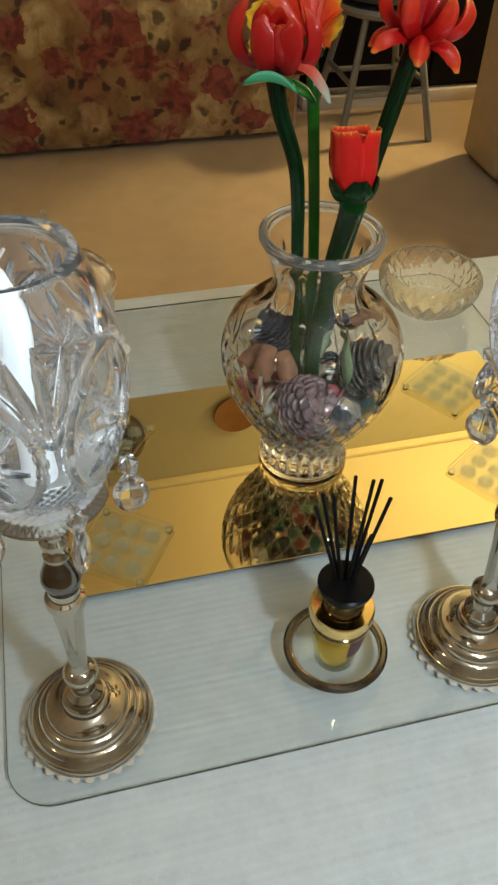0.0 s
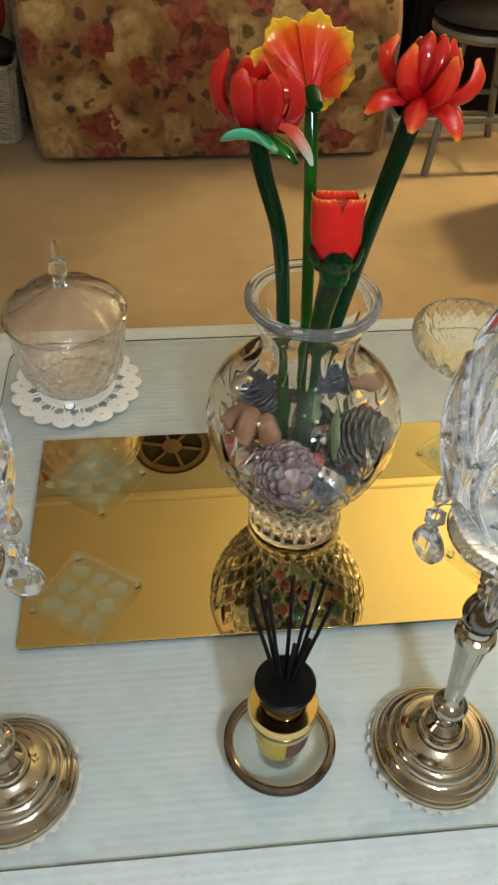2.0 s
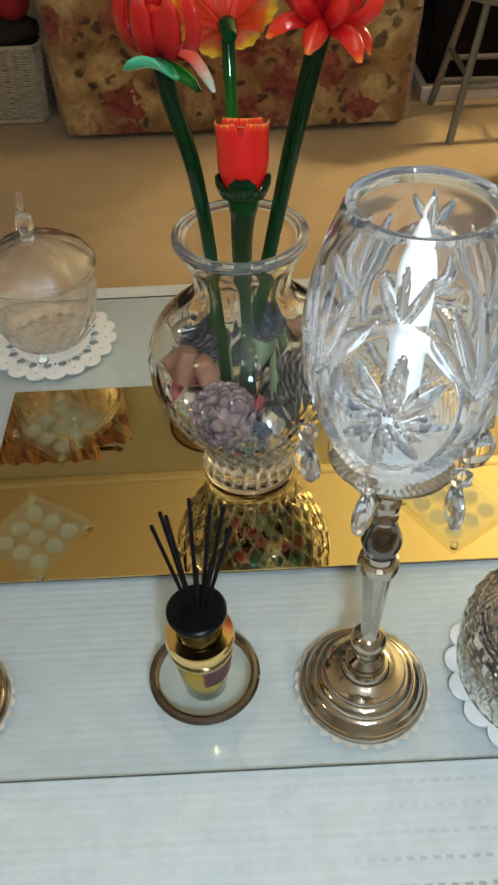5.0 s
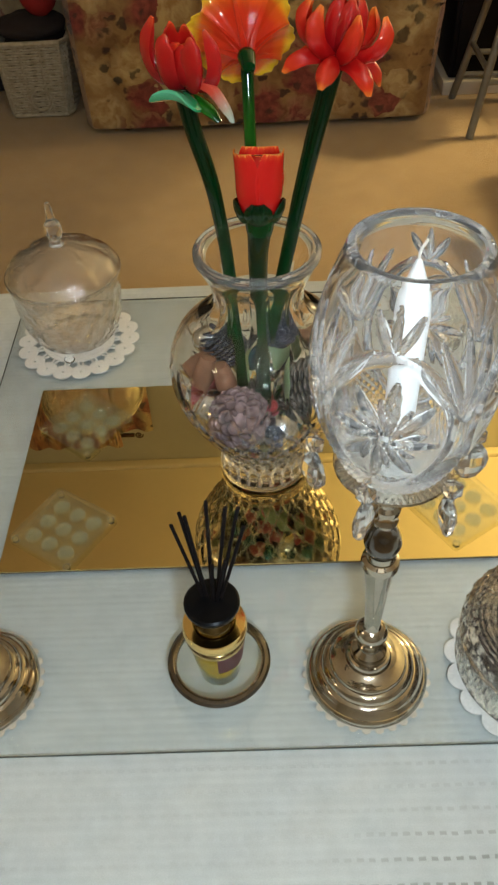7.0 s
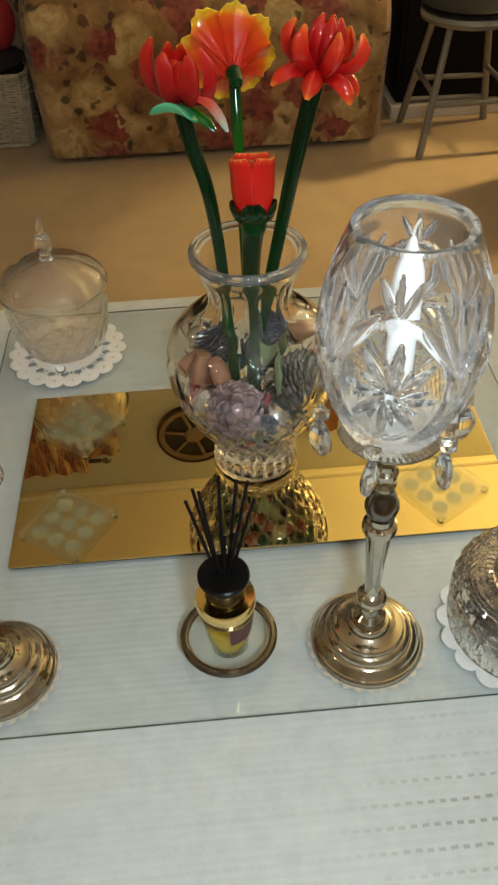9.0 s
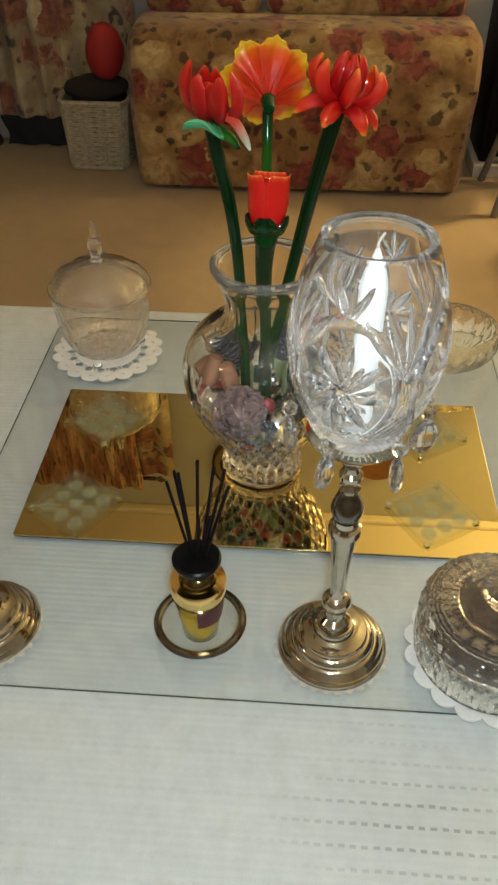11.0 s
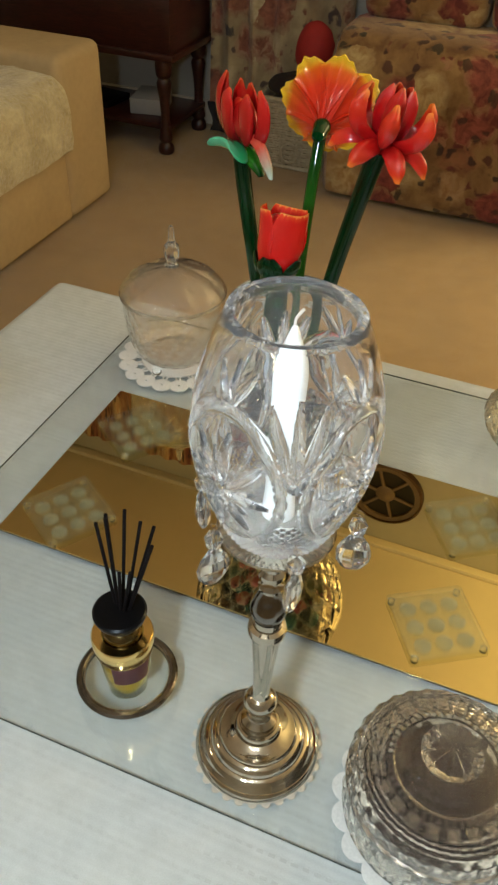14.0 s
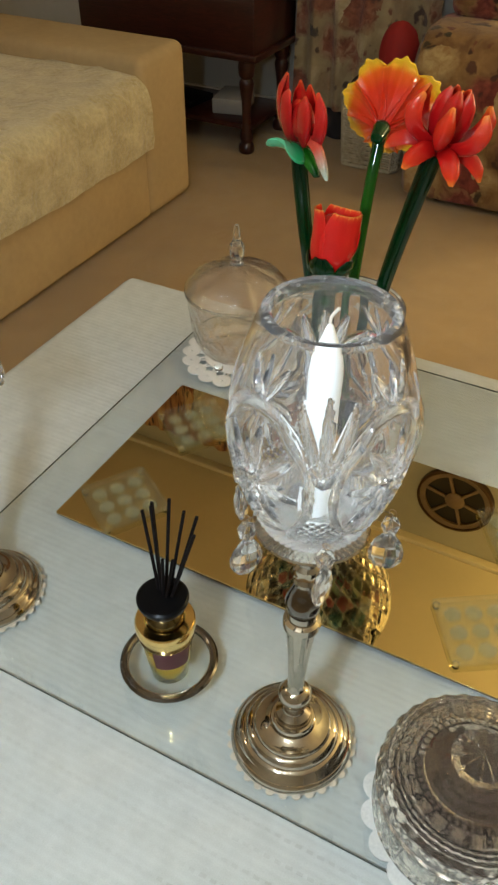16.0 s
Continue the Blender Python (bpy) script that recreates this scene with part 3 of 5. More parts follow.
for s in (-1, 1):
    for k in range(8):
        a = radians(14 + k * 45)
        CUTS.append(((s * half + 0.004 * math.cos(a), 0.428 + 0.004 * math.sin(a)), (s * half + 0.035 * math.cos(a + 0.4), 0.428 + 0.048 * math.sin(a + 0.4)), 0.0050))
        a = radians(38 + k * 45)
        CUTS.append(((s * half + 0.010 * math.cos(a), 0.428 + 0.010 * math.sin(a)), (s * half + 0.026 * math.cos(a + 0.3), 0.428 + 0.034 * math.sin(a + 0.3)), 0.0030))
    for k in range(3):
        a = radians(90 + (k - 1) * 34)
        CUTS.append(((s * half, 0.492), (s * half + 0.030 * math.cos(a), 0.492 + 0.034 * math.sin(a)), 0.0036))


@functools.lru_cache(maxsize=None)
def panel_cut(u, z):
    """Depth of the cuts on the bowl at angle a and height z."""
    d = 0.0
    for p, q, w in CUTS:
        d = max(d, groove(u, z, p, q, w))
    # oval outline round each star
    e = math.hypot((abs(u) - half) / 0.0425, (z - 0.428) / 0.064)
    d = max(d, 0.9 * max(0.0, 1 - abs(e - 1) / 0.075))
    # diamond hobnails in a band at the foot and between the lower ovals
    if 0.358 < z < 0.380 or (e > 1.08 and z < 0.400):
        g = abs(math.sin((u + z) * 380)) * abs(math.sin((u - z) * 380))
        d = max(d, 0.30 * (1 - g))
    return d


def crystal_cut(a, z):
    """The same panel repeats round the bowl."""
    step = 2 * math.pi / FANS
    a = (a - radians(-65)) % step
    if a > step / 2:
        a -= step
    return panel_cut(round(a * 0.064, 5), round(z, 5))


def candle_holder(loc, label, group):
    root = thing("candle_holder", loc, label, "candle holder", group)
    base = [(0.0, 0.0), (0.0630, 0.0), (0.0648, 0.0025), (0.0645, 0.0055), (0.0622, 0.0085), (0.0612, 0.0100), (0.0602, 0.0100), (0.0575, 0.0125), (0.0562, 0.0150), (0.0538, 0.0185), (0.0500, 0.0205), (0.0490, 0.0205),
            (0.0478, 0.0240), (0.0455, 0.0275), (0.0418, 0.0290), (0.0405, 0.0292), (0.0398, 0.0320), (0.0385, 0.0335), (0.0365, 0.0338), (0.0290, 0.0345), (0.0255, 0.0370), (0.0240, 0.0375), (0.0232, 0.0430), (0.0218, 0.0455), (0.0195, 0.0460), (0.0190, 0.0500), (0.0, 0.0502)]
    foot = part("base", turned(base, 72), M_SILVER, root, "stepped round silver foot")
    stem = [(0.0, 0.049), (0.0185, 0.049), (0.0180, 0.055), (0.0125, 0.060), (0.0118, 0.072), (0.0150, 0.076), (0.0168, 0.082), (0.0165, 0.089), (0.0130, 0.094), (0.0095, 0.096), (0.0082, 0.100), (0.0085, 0.110), (0.0095, 0.130), (0.0112, 0.160), (0.0138, 0.190), (0.0145, 0.196),
            (0.0172, 0.198), (0.0180, 0.203), (0.0172, 0.208), (0.0135, 0.210), (0.0142, 0.214), (0.0138, 0.220)]
    part("shaft", turned(stem, 40), M_SILVER, root)
    knob = [(0.0, 0.219), (0.0125, 0.219), (0.0150, 0.224), (0.0172, 0.233), (0.0165, 0.239), (0.0130, 0.249), (0.0100, 0.258), (0.0098, 0.2605), (0.0, 0.261)]
    part("knob", turned(knob, 40), M_PEWTER, root, "dark polished pear-shaped knob")
    neck = [(0.0, 0.260), (0.0105, 0.260), (0.0112, 0.264), (0.0085, 0.268), (0.0085, 0.274), (0.0118, 0.277), (0.0120, 0.282), (0.0088, 0.286), (0.0090, 0.294), (0.0130, 0.300), (0.0165, 0.306), (0.0180, 0.314), (0.0180, 0.320), (0.0195, 0.3235), (0.0300, 0.3265), (0.0440, 0.3310), (0.0485, 0.3360), (0.0475, 0.3375), (0.0, 0.3380)]
    part("socket", turned(neck, 40), M_SILVER, root)
    outer = spline([(0.0300, 0.3385, 0), (0.0385, 0.342, 0), (0.0480, 0.362, 0), (0.0585, 0.392, 0), (0.0645, 0.422, 0), (0.0660, 0.446, 0), (0.0632, 0.472, 0), (0.0572, 0.500, 0), (0.0500, 0.523, 0), (0.0460, 0.534, 0), (0.0450, 0.5375, 0)], 17)
    inner = spline([(0.0375, 0.538, 0), (0.0398, 0.527, 0), (0.0495, 0.500, 0), (0.0575, 0.466, 0), (0.0595, 0.440, 0), (0.0560, 0.405, 0), (0.0460, 0.372, 0), (0.0300, 0.358, 0), (0.0, 0.356, 0)], 5)
    prof = [(0.0, 0.3385)] + [(v.x, v.y) for v in outer] + [(0.0438, 0.5400), (0.0392, 0.5400)] + [(max(0.0, v.x), v.y) for v in inner]
    n_out = len(outer)

    def cut(a, r, z, i):
        if 1 <= i <= n_out:
            r -= 0.0048 * crystal_cut(a, z) * min(1.0, max(0.0, (0.530 - z) / 0.01))
        return (1.067 * r * math.cos(a), 1.067 * r * math.sin(a), z)
    bm = turned(prof, 400, 0, cut)
    for f in bm.faces:
        z = f.calc_center_median().z
        c = f.calc_center_median()
        if z < 0.356:
            f.material_index = 2
        elif z > 0.5362:
            f.material_index = 1
        # outer cut faces take the whitened material, their sparkle painted in
        elif c.dot(f.normal) - c.z * f.normal.z > 0 and crystal_cut(math.atan2(c.y, c.x), z) > 0.30:
            f.material_index = 3
    bowl = part("crystal_bowl", bm, M_CRYSTAL, root, "cut crystal bowl with stars and fans", sharp=38, clear=True)
    bowl.data.materials.append(M_CUT)
    bowl.data.materials.append(M_MILK)
    bowl.data.materials.append(M_STAR)
    bm = turned([(0.0, 0.0), (0.0118, 0.0), (0.0120, 0.02), (0.0118, 0.075), (0.0121, 0.124), (0.0120, 0.136), (0.0107, 0.144), (0.0080, 0.152), (0.0048, 0.162), (0.0022, 0.170), (0.0, 0.172)], 32, 2, lambda a, r, z, i: (r * math.cos(a), r * math.sin(a), z + 0.3572))
    candle = part("candle", bm, M_WAX, root, "white taper candle")
    tip = Vector((0, 0, 0.3572 + 0.170))
    bm = tube(bmesh.new(), spline([tip - Vector((0, 0, 0.003)), tip + Vector((0, 0, 0.006)), tip + Vector((0.0025, 0.0015, 0.011)), tip + Vector((0.0045, 0.002, 0.014))], 4), 0.0011, 8)
    part("wick", bm, M_WICK, candle)
    for k, twist in enumerate((60, -77, 20, 0, 30, 85)):
        a = radians(-58 + 60 * k)
        d = Vector((math.cos(a), math.sin(a), 0))
        at = Vector((0, 0, 0.367)) + d * 0.0640
        pendant = thing_part("drop", root, at, "crystal bead and pear drop hung on wire")
        part("wire", tube(bmesh.new(), [Vector((0, 0, 0.006)) - d * 0.020, Vector((0, 0, 0.008)), Vector((0, 0, -0.038))], 0.0005, 6), M_SILVER, pendant)
        bm = bmesh.new()
        bmesh.ops.create_icosphere(bm, subdivisions=1, radius=0.0086, matrix=pose(0, 0, -0.005))
        part("bead", bm, M_CRYSTAL, pendant, smooth=False, clear=True)
        bm = turned([(0.0, 0.0), (0.0055, -0.002), (0.0110, -0.010), (0.0140, -0.019), (0.0132, -0.027), (0.0080, -0.035), (0.0, -0.038)], 10)
        bmesh.ops.transform(bm, matrix=Matrix.Translation((0, 0, -0.014)) @ Matrix.Rotation(a + radians(twist), 4, "Z") @ Matrix.Diagonal((0.48, 1.04, 1.06, 1)), verts=bm.verts)
        part("pear_drop", bm, M_CRYSTAL, pendant, smooth=False, clear=True)
    for ob in root.children:
        if ob is not foot:
            ob.matrix_basis = Matrix.Translation((0, 0, 0.046)) @ pose(0, 0, 0, -1.5, 0.4, 0) @ Matrix.Translation((0, 0, -0.046)) @ ob.matrix_basis
    return root


def thing_part(name, parent, at, label=""):
    """A part that holds sub-parts: a small metal ring at its top."""
    bm = bmesh.new()
    tube(bm, [(0.003 * math.cos(k * math.pi / 4), 0, 0.009 + 0.003 * math.sin(k * math.pi / 4)) for k in range(9)], 0.0004, 5)
    ob = part(name, bm, M_SILVER, parent, label)
    ob.location = at
    return ob


holder = candle_holder((0.3955, -0.134, TOP + 0.0010), "silver candlestick with cut crystal bowl, white candle and drops", "candle holders")
holder.scale = (0.914, 0.914, 0.886)
copy_thing(holder, pose(0.011, -0.134, TOP + 0.0010, 0, 0, -12))

for x, y in ((0.3955, -0.134), (0.011, -0.134)):
    mat_root = thing("small_doily", (x, y, TOP), "small beige crochet mat under the silver candlestick", "doily", "crochet mats under candlesticks")
    mat_root.scale = (0.93, 0.93, 1.0)
    part("centre", turned([(0.0, 0.0), (0.0635, 0.0), (0.0640, 0.0008), (0.0, 0.0010)], 72), M_ECRU, mat_root)
    for k in range(30):
        a = 2 * math.pi * k / 30
        bm = turned([(0.0, 0.0), (0.0046, 0.0), (0.0044, 0.0010), (0.0, 0.0013)], 14)
        bmesh.ops.translate(bm, vec=(0.0634 * math.cos(a), 0.0634 * math.sin(a), 0), verts=bm.verts)
        part("scallop", bm, M_ECRU, mat_root)

# ---- diffuser in its silver-rimmed dish ----
SET = (0.2508, -0.126)
saucer = thing("round_coaster", (*SET, TOP), "round glass coaster dish with a dark silver beaded rim", "coaster")
saucer.scale = (0.942, 0.942, 0.60)
part("rim", turned([(0.0445, 0.0300), (0.0500, 0.0295), (0.0532, 0.0320), (0.0538, 0.0355), (0.0515, 0.0392), (0.0478, 0.0400), (0.0448, 0.0375)], 72, 0, None, True), M_PEWTER, saucer)
bm = bmesh.new()
for k in range(90):
    a = 2 * math.pi * k / 90
    ball(bm, (0.0452 * math.cos(a), 0.0452 * math.sin(a), 0.0385), (0.0013, 0.0013, 0.0013), 6, 4)
part("beading", bm, M_SILVER, saucer)
bm = turned([(0.0, 0.0), (0.030, 0.0), (0.038, 0.003), (0.0460, 0.016), (0.0490, 0.0298), (0.0452, 0.0300), (0.0430, 0.018), (0.036, 0.007), (0.026, 0.0042), (0.0, 0.0040)], 96, 0, lambda a, r, z, i: (r * math.cos(a), r * math.sin(a), z - (0.0016 * max(0, math.cos(12 * a)) ** 6 if i in (7, 8) else 0)))
part("glass_disc", bm, thin_glass("coaster_glass", (0.97, 0.98, 0.97), 1.0, 0.0015, 120, 0.03), saucer, "clear glass with star cuts")

diff = thing("reed_diffuser", (*SET, TOP + 0.0042), "yellow glass reed diffuser with gold shoulder and black cap", "diffuser")
diff.scale = (0.94, 0.94, 0.80)
part("bottle", turned([(0.0, 0.0), (0.0190, 0.0), (0.0212, 0.003), (0.0248, 0.040), (0.0281, 0.0775), (0.0278, 0.0862), (0.0258, 0.0862), (0.0260, 0.0775), (0.0226, 0.040), (0.0194, 0.007), (0.0180, 0.005), (0.0, 0.005)], 48), M_PERFUME, diff, "yellow scented liquid in glass", clear=True)
part("shoulder", turned([(0.0282, 0.0780), (0.0296, 0.0780), (0.0320, 0.0960), (0.0321, 0.1050), (0.0306, 0.1085), (0.0215, 0.1090), (0.0212, 0.1000), (0.0282, 0.0960)], 56, 0, None, True), M_GOLD, diff, "polished gold band")
part("neck", turned([(0.0, 0.0865), (0.0200, 0.0865), (0.0202, 0.1130), (0.0190, 0.1180), (0.0150, 0.1220), (0.0, 0.1225)], 40), plain("brown_gold_collar", (0.16, 0.12, 0.05), 0.15, 1.0, 0.15, 40), diff)
cap = part("cap", turned([(0.0, 0.1220), (0.0150, 0.1220), (0.0195, 0.1290), (0.0250, 0.1390), (0.0270, 0.1450), (0.0270, 0.1485), (0.0250, 0.1505), (0.0, 0.1505)], 48), M_BLACK, diff, "matt black flared cap")
bm = bmesh.new()
ang = radians(-45)
rows = []
for i in range(2):
    z = 0.042 + 0.036 * i
    r = 0.0248 + (0.0285 - 0.0248) * (z - 0.040) / 0.038 + 0.0006
    rows.append([(ang + radians(-42 + 84 * k / 14), r, z) for k in range(15)])
grid = []
for out in (0.0, 0.0005):
    grid.append([[bm.verts.new(((r + out) * math.cos(a), (r + out) * math.sin(a), z)) for a, r, z in row] for row in rows])
for k in range(14):
    bm.faces.new((grid[1][0][k], grid[1][0][k + 1], grid[1][1][k + 1], grid[1][1][k]))
    bm.faces.new((grid[0][0][k + 1], grid[0][0][k], grid[0][1][k], grid[0][1][k + 1]))
    for i in (0, 1):
        bm.faces.new((grid[0][i][k], grid[0][i][k + 1], grid[1][i][k + 1], grid[1][i][k]))
bmesh.ops.recalc_face_normals(bm, faces=bm.faces)
part("label", bm, M_LABEL, diff, "maroon wrap-round label")
REEDS = [(-0.040, 0.026, 0.262), (-0.030, 0.034, 0.272), (-0.022, 0.022, 0.280), (0.004, 0.026, 0.298), (0.026, 0.024, 0.290), (0.040, 0.030, 0.282), (0.046, 0.014, 0.270), (0.006, 0.000, 0.225), (0.022, 0.000, 0.232)]
for x, y, z in REEDS:
    x, y, z = x * 0.76, y * 0.85, z - 0.008
    part("reed", tube(bmesh.new(), [(x * 0.2, y * 0.2, 0.140), (x, y, z)], 0.0018, 8), M_REED, diff)


# ---- crystal vase ----
VASE = (0.3025, 0.156, 0.4101)
vase_outer = [(0.0500, 0.0), (0.0538, 0.003), (0.0542, 0.010), (0.0525, 0.022), (0.0525, 0.034), (0.0565, 0.048), (0.0690, 0.070), (0.0850, 0.098), (0.0960, 0.126), (0.1005, 0.152), (0.0990, 0.176), (0.0890, 0.200), (0.0700, 0.219), (0.0545, 0.231), (0.0480, 0.243), (0.0472, 0.256), (0.0505, 0.271), (0.0575, 0.287), (0.0612, 0.296)]
vase_inner = [(0.0560, 0.2985), (0.0515, 0.2930), (0.0445, 0.2750), (0.0412, 0.2580), (0.0420, 0.2440), (0.0490, 0.2300), (0.0650, 0.2160), (0.0845, 0.1970), (0.0948, 0.1750), (0.0962, 0.1520), (0.0912, 0.1260), (0.0802, 0.0990), (0.0640, 0.0720), (0.0505, 0.0500), (0.0440, 0.0380), (0.0300, 0.0290), (0.0, 0.0280)]
vo = spline([(r, z, 0) for r, z in vase_outer], 9)
vi = spline([(r, z, 0) for r, z in vase_inner], 3)
vase_prof = [(0.0, 0.004), (0.040, 0.003)] + [(v.x, v.y) for v in vo] + [(0.0600, 0.2985)] + [(max(0.0, v.x), v.y) for v in vi]
n_vo = len(vo)


def diamond(a, r, z):
    """How near a point lies to the crossing cuts of the lower body: 0 on a cut."""
    s = math.log(max(r, 0.02) / 0.05) * 9 + z * 46
    return min(abs(math.sin(a * 12 + s)), abs(math.sin(a * 12 - s)))


def vase_cut(a, r, z, i):
    if 2 <= i < 2 + n_vo:
        if z < 0.142:
            g = max(1 - diamond(a, r, z) * 2.4, 0.0)
            r -= 0.0040 * g * min(1.0, max(0.0, z - 0.008) / 0.01) * min(1.0, (0.142 - z) / 0.010)
        if 0.138 < z < 0.186:
            w = (z - 0.138) / 0.048
            for kk in (-1.0, 0.0, 1.0):
                p = (a * 9 / (2 * math.pi)) % 1.0 - 0.5
                g = max(0.0, 1 - abs(p - kk * 0.36 * w) / (0.09 * (1 - 0.7 * w)))
                r -= 0.0024 * g * min(1.0, w / 0.1)
        if z > 0.222:
            r -= 0.0030 * max(0.0, math.cos(8 * a)) * min(1.0, (z - 0.222) / 0.010) * min(1.0, max(0.0, (0.286 - z) / 0.016))
    return (r * math.cos(a), r * math.sin(a), z)


vase = thing("glass_vase", VASE, "clear cut-glass vase of glass flowers and pinecones on the mirror", "vase")
bm = turned(vase_prof, 360, 0, vase_cut)
for f in bm.faces:
    c = f.calc_center_median()
    z, r = c.z, c.xy.length
    if 0.010 < z < 0.138 and r > 0.0465 + 0.25 * max(0.0, z - 0.05):
        f.material_index = int(diamond(math.atan2(c.y, c.x), r + 0.002, z) < 0.24)
body = part("vase_body", bm, M_VASE, vase, sharp=70, clear=True)
body.data.materials.append(M_LINE)
bm = turned([(0.0580, 0.2975), (0.0612, 0.2965), (0.0636, 0.2990), (0.0634, 0.3030), (0.0605, 0.3058), (0.0560, 0.3055), (0.0544, 0.3030), (0.0556, 0.2990)], 96, 0, None, True)
part("rim", bm, M_CUT, vase, "thick rounded glass lip", clear=True)


def stem_part(root, pts, r0, r1, mat, name="stem"):
    line = spline([Vector(p) - root.location for p in pts], 8)
    n = len(line) - 1
    return part(name, tube(bmesh.new(), line, [r0 + (r1 - r0) * (i / n) ** 2 for i in range(n + 1)], 14), mat, root)


# red flower with a drooping petal and green leaf
f1 = thing("glass_flower", (0.2813, 0.1443, 0.4963), "red blown-glass flower with pale green leaf on curved stem", "glass flower", "glass flowers in the vase")
stem_part(f1, [(0.2832, 0.1500, 0.4961), (0.2790, 0.1460, 0.6000), (0.2740, 0.1460, 0.7027), (0.2690, 0.1400, 0.7600), (0.2634, 0.1390, 0.7970), (0.2520, 0.1500, 0.8350), (0.2455, 0.1550, 0.8680)], 0.0060, 0.0082, M_STEM)
at = Matrix.Translation(Vector((0.2475, 0.1560, 0.8700)) - f1.location) @ Matrix.Rotation(radians(-38), 4, "Z") @ Matrix.Diagonal((0.94, 0.45, 0.87, 1.0)) @ Matrix.Rotation(radians(38), 4, "Z")
for turn, out, h in ((152, 0.042, 0.060), (205, 0.030, 0.050), (-72, 0.025, 0.050), (-22, 0.036, 0.056), (60, 0.028, 0.054), (105, 0.028, 0.055)):
    line = [(0.003, 0.0), (out * 0.72, 0.004), (out, 0.020), (out * 0.98, 0.040), (out * 0.70, h)]
    part("petal", petal(bmesh.new(), line, (0.006, 0.0092, 0.0114, 0.0122, 0.0120, 0.0100, 0.0028), radians(turn), at, 0.7, 0.0044, 16, 28), M_RED, f1)
for turn in (262, 20, 140):
    part("petal", petal(bmesh.new(), [(0.002, 0.004), (0.016, 0.008), (0.020, 0.021), (0.012, 0.036), (0.003, 0.040)], (0.008, 0.015, 0.017, 0.012, 0.004), radians(turn), at, 0.55, 0.003, 14), M_RED, f1)
part("petal", petal(bmesh.new(), [(0.004, 0.004), (0.018, 0.010), (0.034, 0.006), (0.047, -0.010), (0.052, -0.022)], (0.006, 0.011, 0.0125, 0.010, 0.003), radians(-32), at, -0.35, 0.003), petal_material("red_to_white_glass", [(0.0, (0.5, 0.02, 0.015)), (0.5, (0.55, 0.06, 0.03)), (0.8, (0.45, 0.42, 0.30)), (1.0, (0.5, 0.62, 0.5))]), f1, "petal fading to a white tip")
at = Matrix.Translation(Vector((0.2475, 0.1560, 0.8700)) - f1.location) @ Matrix.Scale(0.89, 4)
part("leaf", petal(bmesh.new(), [(0.0, -0.006), (0.010, -0.003), (0.019, 0.000), (0.025, 0.006)], (0.014, 0.0250, 0.0255, 0.0170), radians(240), at, -0.35, 0.0045), M_LEAF_G, f1, "rounded pale green leaf")
part("leaf", petal(bmesh.new(), [(0.0, -0.004), (0.016, -0.007), (0.030, -0.012), (0.042, -0.022)], (0.007, 0.010, 0.008, 0.003), radians(-40), at, -0.3, 0.0026), M_STEM_L, f1)

# orange daisy, seen from behind
f2 = thing("glass_daisy", (0.3036, 0.1588, 0.4969), "orange and yellow blown-glass daisy on slim stem", "glass flower", "glass flowers in the vase")
stem_part(f2, [(0.3023, 0.1600, 0.4961), (0.3010, 0.1650, 0.6200), (0.3010, 0.1780, 0.7023), (0.3001, 0.2040, 0.8085), (0.2998, 0.2225, 0.8620)], 0.0055, 0.0060, M_STEM_L)
base = Vector((0.2998, 0.2250, 0.8680)) - f2.location
at = aim(base, (-0.10, 0.94, 0.20)) @ Matrix.Scale(0.86, 4)
part("calyx", turned([(0.0, -0.022), (0.0068, -0.020), (0.0085, -0.008), (0.0100, 0.0), (0.0080, 0.005), (0.0, 0.006)], 20, 2), M_STEM, f2).matrix_basis = at
for k in range(8):
    line = [(0.002, 0.0), (0.015, 0.020), (0.032, 0.037), (0.048, 0.047), (0.059, 0.046)]
    part("petal", petal(bmesh.new(), line, (0.006, 0.011, 0.0170, 0.0215, 0.0175), 2 * math.pi * k / 8 + 0.2, at @ Matrix.Translation((0, 0, 0.003 * (k % 2))), -0.40, 0.0034, 36, 24, 0.0012, 3), M_DAISY, f2)

# red lily
f3 = thing("glass_lily", (0.3063, 0.1436, 0.4965), "orange-red blown-glass lily with curled petals on green stem", "glass flower", "glass flowers in the vase")
stem_part(f3, [(0.2957, 0.1600, 0.4963), (0.3120, 0.1600, 0.6000), (0.3311, 0.1610, 0.6958), (0.3502, 0.1590, 0.7909), (0.3712, 0.1590, 0.8800)], 0.0062, 0.0088, M_STEM)
at = aim(Vector((0.3735, 0.1600, 0.8825)) - f3.location, (0.22, 0.12, 0.97)) @ Matrix.Scale(0.715, 4)
for k in range(6):
    line = [(0.004, 0.0), (0.022, 0.009), (0.040, 0.008), (0.054, -0.002), (0.061, -0.017)]
    part("petal", petal(bmesh.new(), line, (0.007, 0.0100, 0.0122, 0.0128, 0.0120, 0.0096, 0.0026), radians(-108 + 60 * k), at, -0.75, 0.0042, 16, 28), M_ORANGE, f3)
for k in range(6):
    line = [(0.004, 0.002), (0.028, 0.010), (0.047, 0.022), (0.054, 0.042), (0.044, 0.061)]
    part("petal", petal(bmesh.new(), line, (0.006, 0.0092, 0.0110, 0.0116, 0.0112, 0.0096, 0.0026), radians(-80 + 60 * k), at, 0.95, 0.0044, 16, 28), M_ORANGE, f3)
